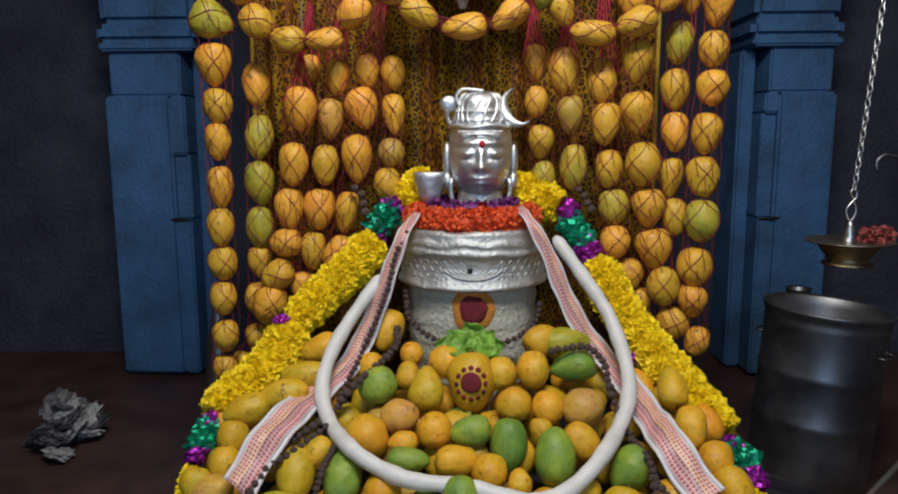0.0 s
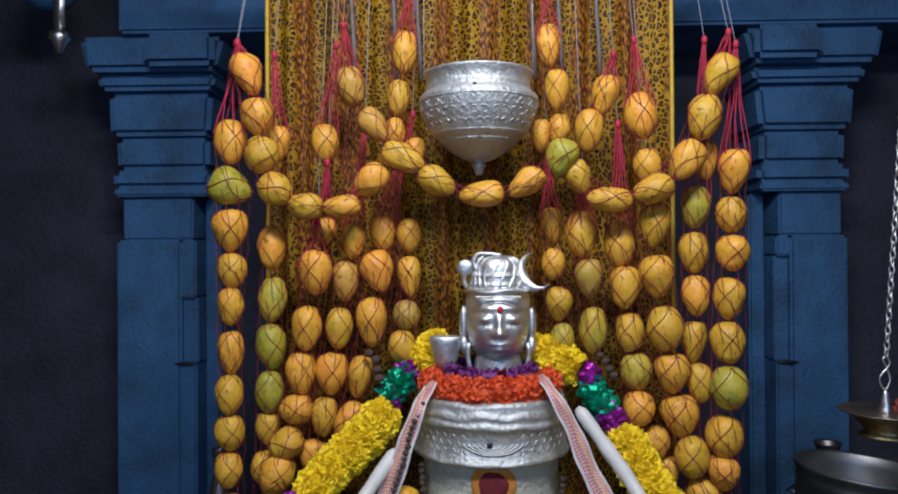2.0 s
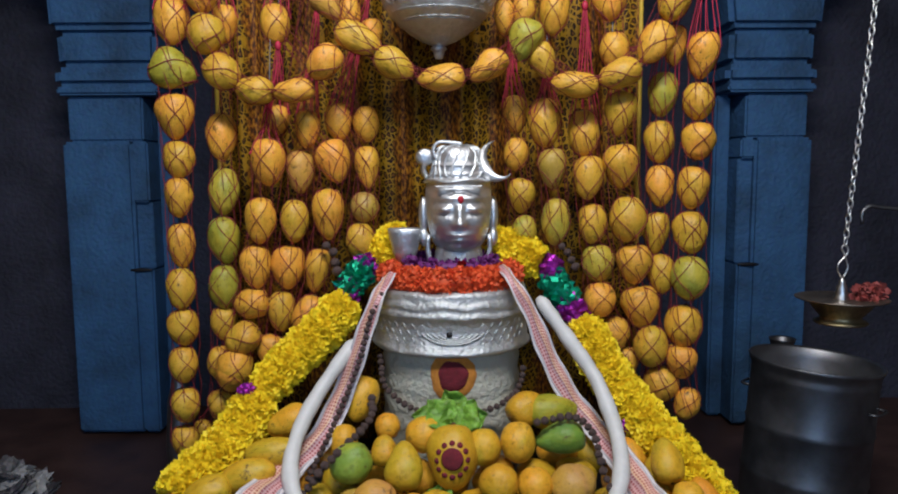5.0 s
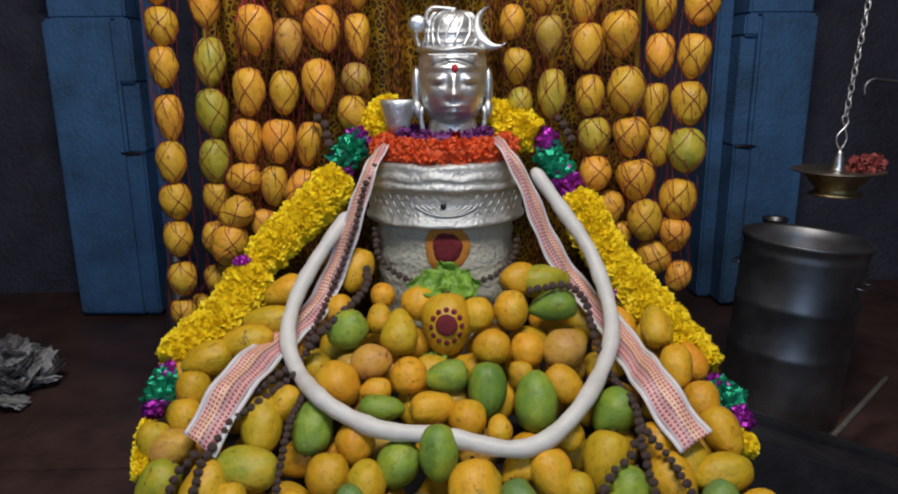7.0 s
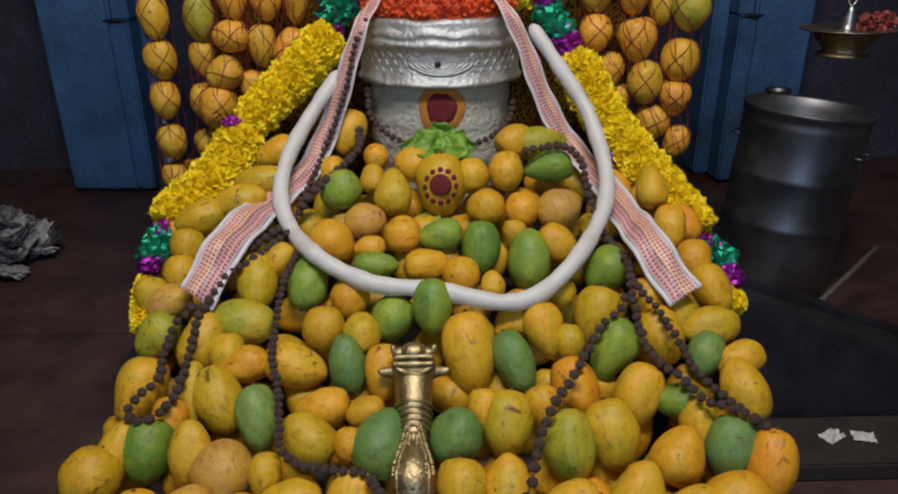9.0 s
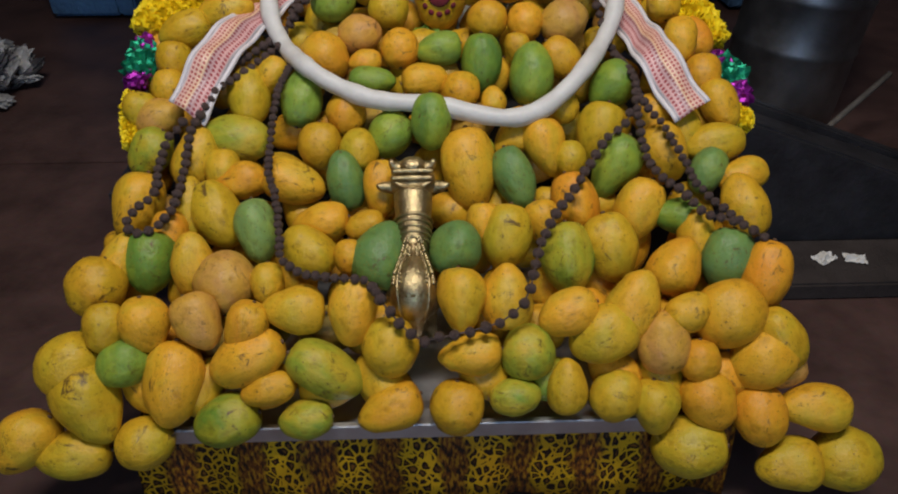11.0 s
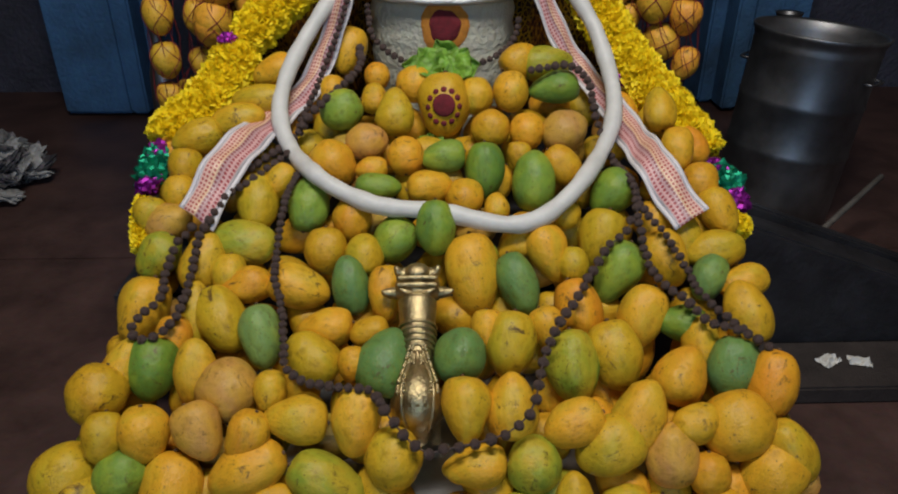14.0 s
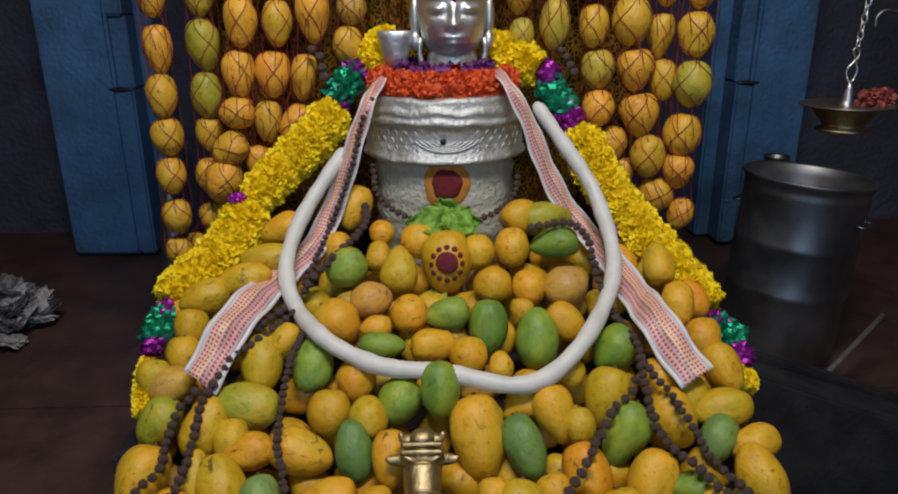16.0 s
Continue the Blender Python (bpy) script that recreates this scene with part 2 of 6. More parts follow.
def leopard_cloth(name, period, gain):
    """Printed satin: spotted panels between darker streaked ones, along the cloth's own U (metres across) and V."""
    m, nt, b = node_material(name)
    tc = nt.nodes.new("ShaderNodeTexCoord")
    size = nt.nodes.new("ShaderNodeMapping")
    size.inputs["Scale"].default_value = (1.0, 0.72, 1.0)
    nt.links.new(tc.outputs["UV"], size.inputs[0])
    wob = add_node(nt, "ShaderNodeTexNoise", Scale=26.0, Detail=2.0)
    nt.links.new(size.outputs[0], wob.inputs["Vector"])
    bent = mix(nt, "LINEAR_LIGHT", 0.012, size.outputs[0], wob.outputs["Color"])
    edge = add_node(nt, "ShaderNodeTexVoronoi", Scale=70.0)
    edge.feature = "DISTANCE_TO_EDGE"
    nt.links.new(bent, edge.inputs["Vector"])
    tint = add_node(nt, "ShaderNodeTexNoise", Scale=9.0, Detail=3.0)
    nt.links.new(size.outputs[0], tint.inputs["Vector"])
    # gain puts the light on each cloth into its gold
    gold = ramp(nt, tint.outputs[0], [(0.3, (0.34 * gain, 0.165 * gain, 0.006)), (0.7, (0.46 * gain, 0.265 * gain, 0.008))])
    heart = ramp(nt, edge.outputs["Distance"], [(0.26, (0.018, 0.008, 0.004)), (0.40, (0.20, 0.08, 0.010))])
    cell = ramp(nt, edge.outputs["Distance"], [(0.085, (0, 0, 0)), (0.14, (1, 1, 1))])
    spotted = mix(nt, "MIX", cell, gold, heart)
    streak = nt.nodes.new("ShaderNodeMapping")
    streak.inputs["Scale"].default_value = (95.0, 34.0, 1.0)
    streak.inputs["Rotation"].default_value = (0, 0, 0.5)
    nt.links.new(tc.outputs["UV"], streak.inputs[0])
    hair = add_node(nt, "ShaderNodeTexNoise", Scale=1.6, Detail=4.0)
    nt.links.new(streak.outputs[0], hair.inputs["Vector"])
    feather = ramp(nt, hair.outputs[0], [(0.40, (0.030, 0.014, 0.006)), (0.52, (0.19, 0.058, 0.008)), (0.62, (0.40, 0.18, 0.010))])
    band = add_node(nt, "ShaderNodeTexWave", Scale=math.pi / 10 / period, Distortion=1.6, Detail=2.0)
    band.inputs["Detail Scale"].default_value = 6.0
    nt.links.new(tc.outputs["UV"], band.inputs["Vector"])
    pick = ramp(nt, band.outputs["Fac"], [(0.50, (0, 0, 0)), (0.80, (1, 1, 1))])
    nt.links.new(mix(nt, "MIX", pick, spotted, feather), b.inputs["Base Color"])
    b.inputs["Roughness"].default_value = 0.6
    b.inputs["Specular IOR Level"].default_value = 0.2
    weave = add_node(nt, "ShaderNodeTexNoise", Scale=300.0, Detail=2.0)
    nt.links.new(tc.outputs["UV"], weave.inputs["Vector"])
    bump(nt, b, weave.outputs[0], 0.15, 0.003)
    return m


def brocade(name):
    """White-bordered ribbon with a pink, red and gold chequer; U runs 0 to 1 across, V in metres along."""
    m, nt, b = node_material(name)
    tc = nt.nodes.new("ShaderNodeTexCoord")
    sep = nt.nodes.new("ShaderNodeSeparateXYZ")
    nt.links.new(tc.outputs["UV"], sep.inputs[0])
    size = nt.nodes.new("ShaderNodeMapping")
    size.inputs["Scale"].default_value = (9.0, 112.0, 1.0)
    size.inputs["Rotation"].default_value = (0, 0, 0.0)
    nt.links.new(tc.outputs["UV"], size.inputs[0])
    check = add_node(nt, "ShaderNodeTexVoronoi", Scale=1.0, Randomness=0.12)
    nt.links.new(size.outputs[0], check.inputs["Vector"])
    dots = ramp(nt, check.outputs["Distance"], [(0.20, (0.42, 0.080, 0.095)), (0.42, (0.82, 0.64, 0.62))])
    across = ramp(nt, sep.outputs[0], [(0.0, (0.84, 0.62, 0.60)), (0.34, (0.84, 0.64, 0.52)), (0.5, (0.82, 0.68, 0.36)), (0.56, (0.38, 0.27, 0.33)), (0.7, (0.85, 0.60, 0.61))])
    body = mix(nt, "MULTIPLY", 0.8, dots, across)
    hem = ramp(nt, sep.outputs[0], [(0.0, (1, 1, 1)), (0.15, (1, 1, 1)), (0.17, (0, 0, 0)), (0.83, (0, 0, 0)), (0.85, (1, 1, 1))])
    nt.links.new(mix(nt, "MIX", hem, body, (0.68, 0.64, 0.66)), b.inputs["Base Color"])
    b.inputs["Roughness"].default_value = 0.42
    bump(nt, b, check.outputs["Distance"], 0.4, 0.003)
    return m


# one print twice: curtain gold darkened as shade, stool gold brightened as light
LEOPARD_SHADED = leopard_cloth("shaded_leopard_print", 0.15, 0.86)
LEOPARD_LIT = leopard_cloth("lit_leopard_print", 0.12, 1.45)
BROCADE = brocade("pink_brocade")


# ---- shape helpers ----
class Shape:
    """Collects vertices and faces of one mesh."""

    def __init__(self):
        self.v, self.f, self.m = [], [], []

    def add(self, verts, faces, slot=0):
        k = len(self.v)
        self.v.extend([tuple(p) for p in verts])
        self.f.extend([tuple(i + k for i in f) for f in faces])
        self.m.extend([slot] * len(faces))
        return self

    def mesh(self, name, *mats, smooth=True):
        me = bpy.data.meshes.new(name)
        me.from_pydata(self.v, [], self.f)
        for mat in mats:
            me.materials.append(mat)
        me.polygons.foreach_set("material_index", self.m)
        me.polygons.foreach_set("use_smooth", [smooth] * len(self.f))
        me.update()
        return me


def part(name, mesh, parent, label="", m=None):
    ob = new(name, mesh)
    ob.parent = parent
    if m is not None:
        ob.matrix_basis = m
    return tagged(ob, label)


def thing(name, label, category, group="", kind="", mesh=None, m=None):
    ob = new(name, mesh)
    if m is not None:
        ob.matrix_basis = m
    return tagged(ob, label, category, group, kind)


def lathe(profile, seg=40, centre=(0, 0, 0), sx=1.0, sy=1.0):
    v, f = [], []
    n = len(profile)
    for i in range(seg):
        a = 2 * math.pi * i / seg
        for r, z in profile:
            v.append((centre[0] + sx * r * math.cos(a), centre[1] + sy * r * math.sin(a), centre[2] + z))
    for i in range(seg):
        j = (i + 1) % seg
        for k in range(n - 1):
            f.append((i * n + k, j * n + k, j * n + k + 1, i * n + k + 1))
    return v, f


def spline(points, step):
    """A smooth line through the points, sampled about every step metres."""
    p = [Vector(q) for q in points]
    p = [2 * p[0] - p[1]] + p + [2 * p[-1] - p[-2]]
    fine = []
    for a, b, c, d in zip(p, p[1:], p[2:], p[3:]):
        for k in range(24):
            t = k / 24
            fine.append(0.5 * (2 * b + (c - a) * t + (2 * a - 5 * b + 4 * c - d) * t * t + (3 * b - a - 3 * c + d) * t ** 3))
    fine.append(p[-2].copy())
    out, left = [fine[0]], step
    for a, b in zip(fine, fine[1:]):
        gap = (b - a).length
        while gap >= left:
            a = a + (b - a) * (left / gap)
            out.append(a.copy())
            gap, left = (b - a).length, step
        left -= gap
    return out


def frames_along(line):
    """Tangent and two cross directions at each point of a line."""
    out, side = [], None
    for i, p in enumerate(line):
        t = (line[min(i + 1, len(line) - 1)] - line[max(i - 1, 0)]).normalized()
        if side is None:
            side = t.cross(Vector((0, 0, 1)) if abs(t.z) < 0.9 else Vector((1, 0, 0))).normalized()
        side = (side - t * side.dot(t)).normalized()
        out.append((t, side, t.cross(side)))
    return out


def tube(line, radius, sides=10, cap=True):
    """radius: a number or a function of 0..1 along the line."""
    v, f = [], []
    n = len(line)
    for i, (p, (t, a, b)) in enumerate(zip(line, frames_along(line))):
        r = radius(i / (n - 1)) if callable(radius) else radius
        for k in range(sides):
            w = 2 * math.pi * k / sides
            v.append(p + r * (math.cos(w) * a + math.sin(w) * b))
    for i in range(n - 1):
        for k in range(sides):
            j = (k + 1) % sides
            f.append((i * sides + k, i * sides + j, (i + 1) * sides + j, (i + 1) * sides + k))
    if cap:
        f.append(tuple(range(sides))[::-1])
        f.append(tuple((n - 1) * sides + k for k in range(sides)))
    return v, f


def ball(centre, rx, ry, rz, seg=16, rings=10):
    prof = [(math.sin(math.pi * k / rings), -math.cos(math.pi * k / rings)) for k in range(rings + 1)]
    v, f = lathe(prof, seg)
    return [(centre[0] + rx * x, centre[1] + ry * y, centre[2] + rz * z) for x, y, z in v], f


def block(x0, x1, y0, y1, z0, z1, bevel=0.01):
    """A box with chamfered upright and top edges."""
    bm = bmesh.new()
    bmesh.ops.create_cube(bm, size=1.0)
    for q in bm.verts:
        q.co = Vector(((x0 + x1) / 2 + q.co.x * (x1 - x0), (y0 + y1) / 2 + q.co.y * (y1 - y0), (z0 + z1) / 2 + q.co.z * (z1 - z0)))
    if bevel:
        bmesh.ops.bevel(bm, geom=bm.edges[:], offset=bevel, segments=2, affect="EDGES")
    bm.verts.index_update()
    v, f = [q.co.copy() for q in bm.verts], [tuple(q.index for q in g.verts) for g in bm.faces]
    bm.free()
    return v, f


def petals(shape, line, radius, count, size, rng, squash=1.0, spread=0.55):
    """Small cupped petals that stand off a tube round the line."""
    fr = frames_along(line)
    for _ in range(count):
        s = rng.random() * (len(line) - 1.001)
        i, u = int(s), s - int(s)
        p = line[i].lerp(line[i + 1], u)
        t, a, b = fr[i]
        w = rng.uniform(0, 2 * math.pi)
        n = (math.cos(w) * a + math.sin(w) * b).normalized()
        ripple = 0.90 + 0.20 * abs(math.sin(s * 0.56)) + 0.05 * math.sin(s * 0.21) + 0.05 * math.sin(s * 1.9 + 2 * math.cos(w)) + rng.uniform(-0.12, 0.10)
        ripple *= min(1.0, 0.66 + 0.10 * min(s, len(line) - 1 - s))
        base = p + n * (radius * ripple * 0.86)
        d = (n + spread * 2 * Vector((rng.uniform(-1, 1), rng.uniform(-1, 1), rng.uniform(-1, 1)))).normalized()
        c = d.cross(Vector((rng.uniform(-1, 1), rng.uniform(-1, 1), rng.uniform(-1, 1)))).normalized()
        e = d.cross(c)
        z = size * rng.uniform(0.7, 1.3)
        shape.add([base - c * z * 0.25, base + c * z * 0.25, base + d * z * 0.6 + c * z * 0.5 + e * z * 0.10, base + d * z * 1.0 + e * z * 0.3, base + d * z * 0.6 - c * z * 0.5 + e * z * 0.10],
                  [(0, 1, 2, 4), (4, 2, 3)])


def crumple(shape, centre, r, amp, rng, div=3, squash=(1, 1, 1), slot=0):
    """A scrunched ball of foil or paper."""
    bm = bmesh.new()
    bmesh.ops.create_icosphere(bm, subdivisions=div, radius=1.0)
    off = Vector((rng.uniform(0, 50), rng.uniform(0, 50), rng.uniform(0, 50)))
    for q in bm.verts:
        k = 1 + amp * (noise.noise(q.co * 3.1 + off) + 0.7 * noise.noise(q.co * 7.3 + off)) + rng.uniform(-0.5, 0.5) * amp * 0.55
        q.co = Vector((q.co.x * squash[0], q.co.y * squash[1], q.co.z * squash[2])) * (r * k)
    bm.verts.index_update()
    shape.add([q.co + Vector(centre) for q in bm.verts], [tuple(q.index for q in g.verts) for g in bm.faces], slot)
    bm.free()


# ---- the sanctum ----
def setting(name, label, category, mat, *boxes, bevel=0.0):
    s = Shape()
    for b in boxes:
        s.add(*block(*b, bevel))
    return thing(name, label, category, kind="structure", mesh=s.mesh(name, mat, smooth=False))


setting("floor", "dark red oxide stone floor, worn and damp", "floor", FLOOR, (-3.0, 3.0, -2.6, 4.2, -0.12, 0.0))
setting("wall_back", "soot-dark blue plaster wall behind the shrine", "wall", NAVY_WALL, (-3.0, 3.0, 4.0, 4.2, 0.0, 3.2))
setting("wall_left", "soot-dark plaster side wall", "wall", DARK_WALL, (-3.0, -2.75, -2.4, 4.0, 0.0, 3.2))
setting("wall_right", "soot-dark plaster side wall", "wall", DARK_WALL, (2.75, 3.0, -2.4, 4.0, 0.0, 3.2))
# out of view; white so that it throws fill light and shows in the silver
setting("wall_front", "unseen white wall with an opening, added to bounce fill light", "wall", BOUNCE_WHITE, (-3.0, -0.7, -2.6, -2.4, 0.0, 3.2), (0.7, 3.0, -2.6, -2.4, 0.0, 3.2), (-0.7, 0.7, -2.6, -2.4, 2.75, 3.2))
setting("ceiling", "dark stone ceiling slab", "ceiling", DARK_WALL, (-3.0, 3.0, -2.6, 4.2, 3.2, 3.3))
setting("trim_beam", "blue painted stone beam across the pillars", "beam", BLUE_PAINT, (-1.66, 2.75, 3.44, 3.98, 2.507, 2.95), bevel=0.015)
v, f = block(-2.75, 2.75, 2.3, 4.0, 0.0, 1.0, 0.0)
v = [(x, y, 0.002 + z * (0.085 if y > 3 else 0.0005)) for x, y, z in v]
thing("floor_ramp", "dark red oxide floor that rises a little to the pillars", "floor", kind="structure", mesh=Shape().add(v, f).mesh("floor_ramp", FLOOR, smooth=False))
setting("trim_ledge", "low worn stone ledge on the floor", "ledge", LEDGE, (0.62, 2.2, 1.50, 1.695, 0.0, 0.05), bevel=0.006)


def pillar(x0, x1, inner, notch_top, label):
    """Square temple pillar, x0 to x1, with a set-back strip on its inner side (-1 or 1), a broken corner over a ledge, stepped mouldings and a flared capital."""
    cx, h = (x0 + x1) / 2, (x1 - x0) / 2
    p = thing("pillar", label, "pillar", "painted pillars", m=pose(cx, 3.61, 0))
    d, ledge, bite = 0.37, 0.905, 0.075

    def piece(name, *boxes, low=1.0):
        s = Shape()
        for bx0, bx1, y0, z0, z1, bevel in boxes:
            v, f = block(bx0, bx1, y0, d, z0, z1, bevel)
            v = [Vector((q[0] * (low + (1 - low) * (q[2] - z0) / (z1 - z0)), q[1], q[2])) for q in v]
            v = [q + Vector((0.006 * noise.noise(q * 5 + Vector((cx, 0, 0))), 0.006 * noise.noise(q * 5 + Vector((9, cx, 0))), 0.0)) for q in v]
            s.add(v, f)
        part(name, s.mesh(name, BLUE_PAINT, smooth=False), p)

    side = [(-h, h - bite), (h - bite, h)] if inner > 0 else [(-h + bite, h), (-h, -h + bite)]
    a, b = side[0]
    c, e = side[1]
    grow = 0.004 * inner
    piece("shaft", (a, b, 0.0, 0.087, 1.52, 0.014), (c - grow, e, 0.002, 0.087, ledge, 0.010), (c - grow, e, 0.035, ledge, notch_top, 0.004), (c - grow, e, 0.002, notch_top, 1.52, 0.010))
    piece("upper_shaft", (-h + 0.028, h - 0.022, 0.018, 1.521, 1.735, 0.010))
    wide = 0.075
    strip = (h - 0.002, h + wide) if inner > 0 else (-h - wide, -h + 0.002)
    piece("side_strip", (*strip, 0.13, 0.087, 1.735, 0.012))
    for name, z0, z1, low, grow in (("moulding", 1.737, 1.775, 0.95, 0.004), ("moulding", 1.776, 1.868, 1.0, 0.008), ("neck_block", 1.870, 2.035, 0.99, -0.006), ("cushion_block", 2.037, 2.252, 0.94, 0.022), ("capital", 2.255, 2.332, 0.93, 0.060), ("abacus", 2.335, 2.505, 0.87, 0.118)):
        g = grow
        piece(name, (-h - g - (wide if inner < 0 else 0), h + g + (wide if inner > 0 else 0), -0.02 - g, z0, z1, min(0.028, (z1 - z0) * 0.3)), low=low)
    bracket = (0.02, h + 0.16) if inner > 0 else (-h - 0.16, -0.02)
    part("bracket", Shape().add(*block(*bracket, -0.20, -0.14, 2.345, 2.50, 0.028)).mesh("bracket", BLUE_PAINT, smooth=False), p)
    # flat black shape that paints the shaded line at the ledge
    mid = (side[1][0] + side[1][1]) / 2 - inner * 0.02
    shade_line = Shape().add(*ball((mid, -0.002, ledge - 0.004), 0.056, 0.008, 0.010, 14, 6))
    part("crack", shade_line.mesh("crack", SPOT_SHADE_BLACK), p, "black line put in as the shade at the ledge")
    return p


pillar(-1.757, -1.352, 1, 1.23, "square stone pillar with blue lime paint and stepped capital")
pillar(1.503, 1.855, -1, 1.42, "square stone pillar with blue lime paint beside steel vessels")

# stone pedestal under the offerings, and its sloping spout
pedestal = thing("stone_pedestal", "black oiled stone pedestal under the heaped fruit", "pedestal")
part("top_slab", Shape().add(*block(-0.66, 0.70, 1.45, 2.62, 0.30, 0.385, 0.012)).mesh("top_slab", BLACK_STONE, smooth=False), pedestal)
part("base_block", Shape().add(*block(-0.60, 0.64, 1.50, 2.58, 0.0, 0.30, 0.012)).mesh("base_block", BLACK_STONE, smooth=False), pedestal)

spout = thing("stone_spout", "black stone water spout that slopes away from the pedestal", "spout")
for name, y0, y1, low, high in (("face", 0.0, 0.06, 0.0, 1.0), ("channel", 0.06, 0.20, 0.0, 0.93), ("rear_kerb", 0.20, 0.26, 0.0, 0.99)):
    v, f = block(0.0, 0.98, y0 + 0.001, y1 - 0.001, low, high, 0.014)
    v = [(0.66 + x, 1.70 + y, 0.003 + z * (0.455 - 0.37 * x)) for x, y, z in v]
    part(name, Shape().add(v, f).mesh(name, BLACK_STONE, smooth=False), spout)


# ---- offering stool, tray and printed cloth ----
stool = thing("low_stool", "low wooden stool hidden under printed cloth", "stool")
part("seat", Shape().add(*block(-0.50, 0.56, 0.975, 1.44, 0.145, 0.175, 0.006)).mesh("seat", LEDGE, smooth=False), stool)
for x in (-0.46, 0.52):
    for y in (1.0, 1.40):
        part("leg", Shape().add(*block(x - 0.02, x + 0.02, y - 0.02, y + 0.02, 0.0, 0.145, 0.004)).mesh("leg", LEDGE, smooth=False), stool)


def cloth_sheet(name, label, category, x0, x1, nx, rows, fold, mat):
    """rows: (y, z) down the cloth. fold(u, k): how far the cloth stands out there."""
    v, f, uv = [], [], []
    dist = 0.0
    for k, (y, z) in enumerate(rows):
        if k:
            dist += math.hypot(y - rows[k - 1][0], z - rows[k - 1][1])
        for i in range(nx + 1):
            u = x0 + (x1 - x0) * i / nx
            v.append((u, y - fold(u, k / (len(rows) - 1)), z))
            uv.append((u, -dist))
    for k in range(len(rows) - 1):
        for i in range(nx):
            a = k * (nx + 1) + i
            f.append((a, a + nx + 1, a + nx + 2, a + 1))
    me = Shape().add(v, f).mesh(name, mat)
    lay = me.uv_layers.new(name="UVMap")
    for loop in me.loops:
        lay.data[loop.index].uv = uv[loop.vertex_index]
    ob = thing(name, label, category, mesh=me)
    thick = ob.modifiers.new("thickness", "SOLIDIFY")
    thick.thickness = 0.0015
    return ob


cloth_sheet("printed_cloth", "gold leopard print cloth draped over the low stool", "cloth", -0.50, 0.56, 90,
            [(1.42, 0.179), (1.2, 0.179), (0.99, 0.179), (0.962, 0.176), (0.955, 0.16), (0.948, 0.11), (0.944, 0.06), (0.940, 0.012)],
            lambda u, k: (0.008 * math.sin(u * 23) + 0.005 * math.sin(u * 57 + 1)) * max(0, k - 0.5) * 2, LEOPARD_LIT)
tray = thing("steel_tray", "flat stainless steel tray under the mangoes", "tray")
part("base", Shape().add(*block(-0.44, 0.44, 0.957, 1.399, 0.183, 0.190, 0.002)).mesh("base", TRAY_STEEL, smooth=False), tray)
for b in ((-0.44, 0.44, 0.944, 0.956, 0.180, 0.214), (-0.44, 0.44, 1.40, 1.406, 0.183, 0.214), (-0.446, -0.44, 0.950, 1.406, 0.183, 0.214), (0.44, 0.446, 0.950, 1.406, 0.183, 0.214)):
    part("rim", Shape().add(*block(*b, 0.002)).mesh("rim", TRAY_STEEL, smooth=False), tray)


# ---- backdrop curtain ----
def curtain_fold(u, k):
    return 0.016 * math.sin(u * 42 + 0.8 * math.sin(u * 9)) + 0.010 * math.sin(u * 87 + 1.3 * math.sin(k * 3)) + 0.012 * math.sin(u * 13 + 0.5)


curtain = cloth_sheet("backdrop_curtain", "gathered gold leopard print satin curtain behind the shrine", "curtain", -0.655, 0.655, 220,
                      [(2.40, 2.75 - 2.25 * k / 16) for k in range(17)], curtain_fold, LEOPARD_SHADED)
for x in (-0.655, 0.655):
    line = [Vector((x, 2.40 - curtain_fold(x, k / 40) - 0.004, 2.75 - 2.25 * k / 40)) for k in range(41)]
    part("hem", Shape().add(*tube(line, 0.007, 6)).mesh("hem", YELLOW_HEM), curtain, "plain yellow hem")
for x in (-0.36, -0.225, -0.15, 0.215, 0.30, 0.42):
    line = [Vector((x + 0.006 * math.sin(k), 2.355, 2.72 - 0.09 * k)) for k in range(9)]
    v, f = tube(line, 0.007, 6)
    part("tape", Shape().add(v, f).mesh("tape", GREY_TAPE), curtain, "grey hanging tape")
rod = thing("curtain_rod", "thin steel curtain rod above the shrine", "rod", mesh=Shape().add(*tube([Vector((-1.0 + 0.1 * k, 2.40, 2.76)) for k in range(21)], 0.012, 10)).mesh("curtain_rod", STEEL))
for x in (-0.95, 0.95):
    part("rod_hanger", Shape().add(*tube([Vector((x, 2.40, 2.76)), Vector((x, 2.40, 3.2))], 0.006, 8)).mesh("rod_hanger", STEEL), rod)


# ---- mangoes ----
MANGO_TAPER = (0.14, 0.30, 0.04, 0.22, 0.10)
MANGO_BEND = (0.03, 0.08, 0.01, 0.05, 0.04)


def mango_profile(t, shape):
    """Radius at t (0 stem end, 1 tip), unit length and unit girth."""
    r = math.sqrt(max(0.0, 1 - (2 * t - 1) ** 2)) * 0.5
    lean = MANGO_TAPER[shape]
    return r * (1 + lean * (0.5 - t) * 2) / (1 + 0.12 * lean)


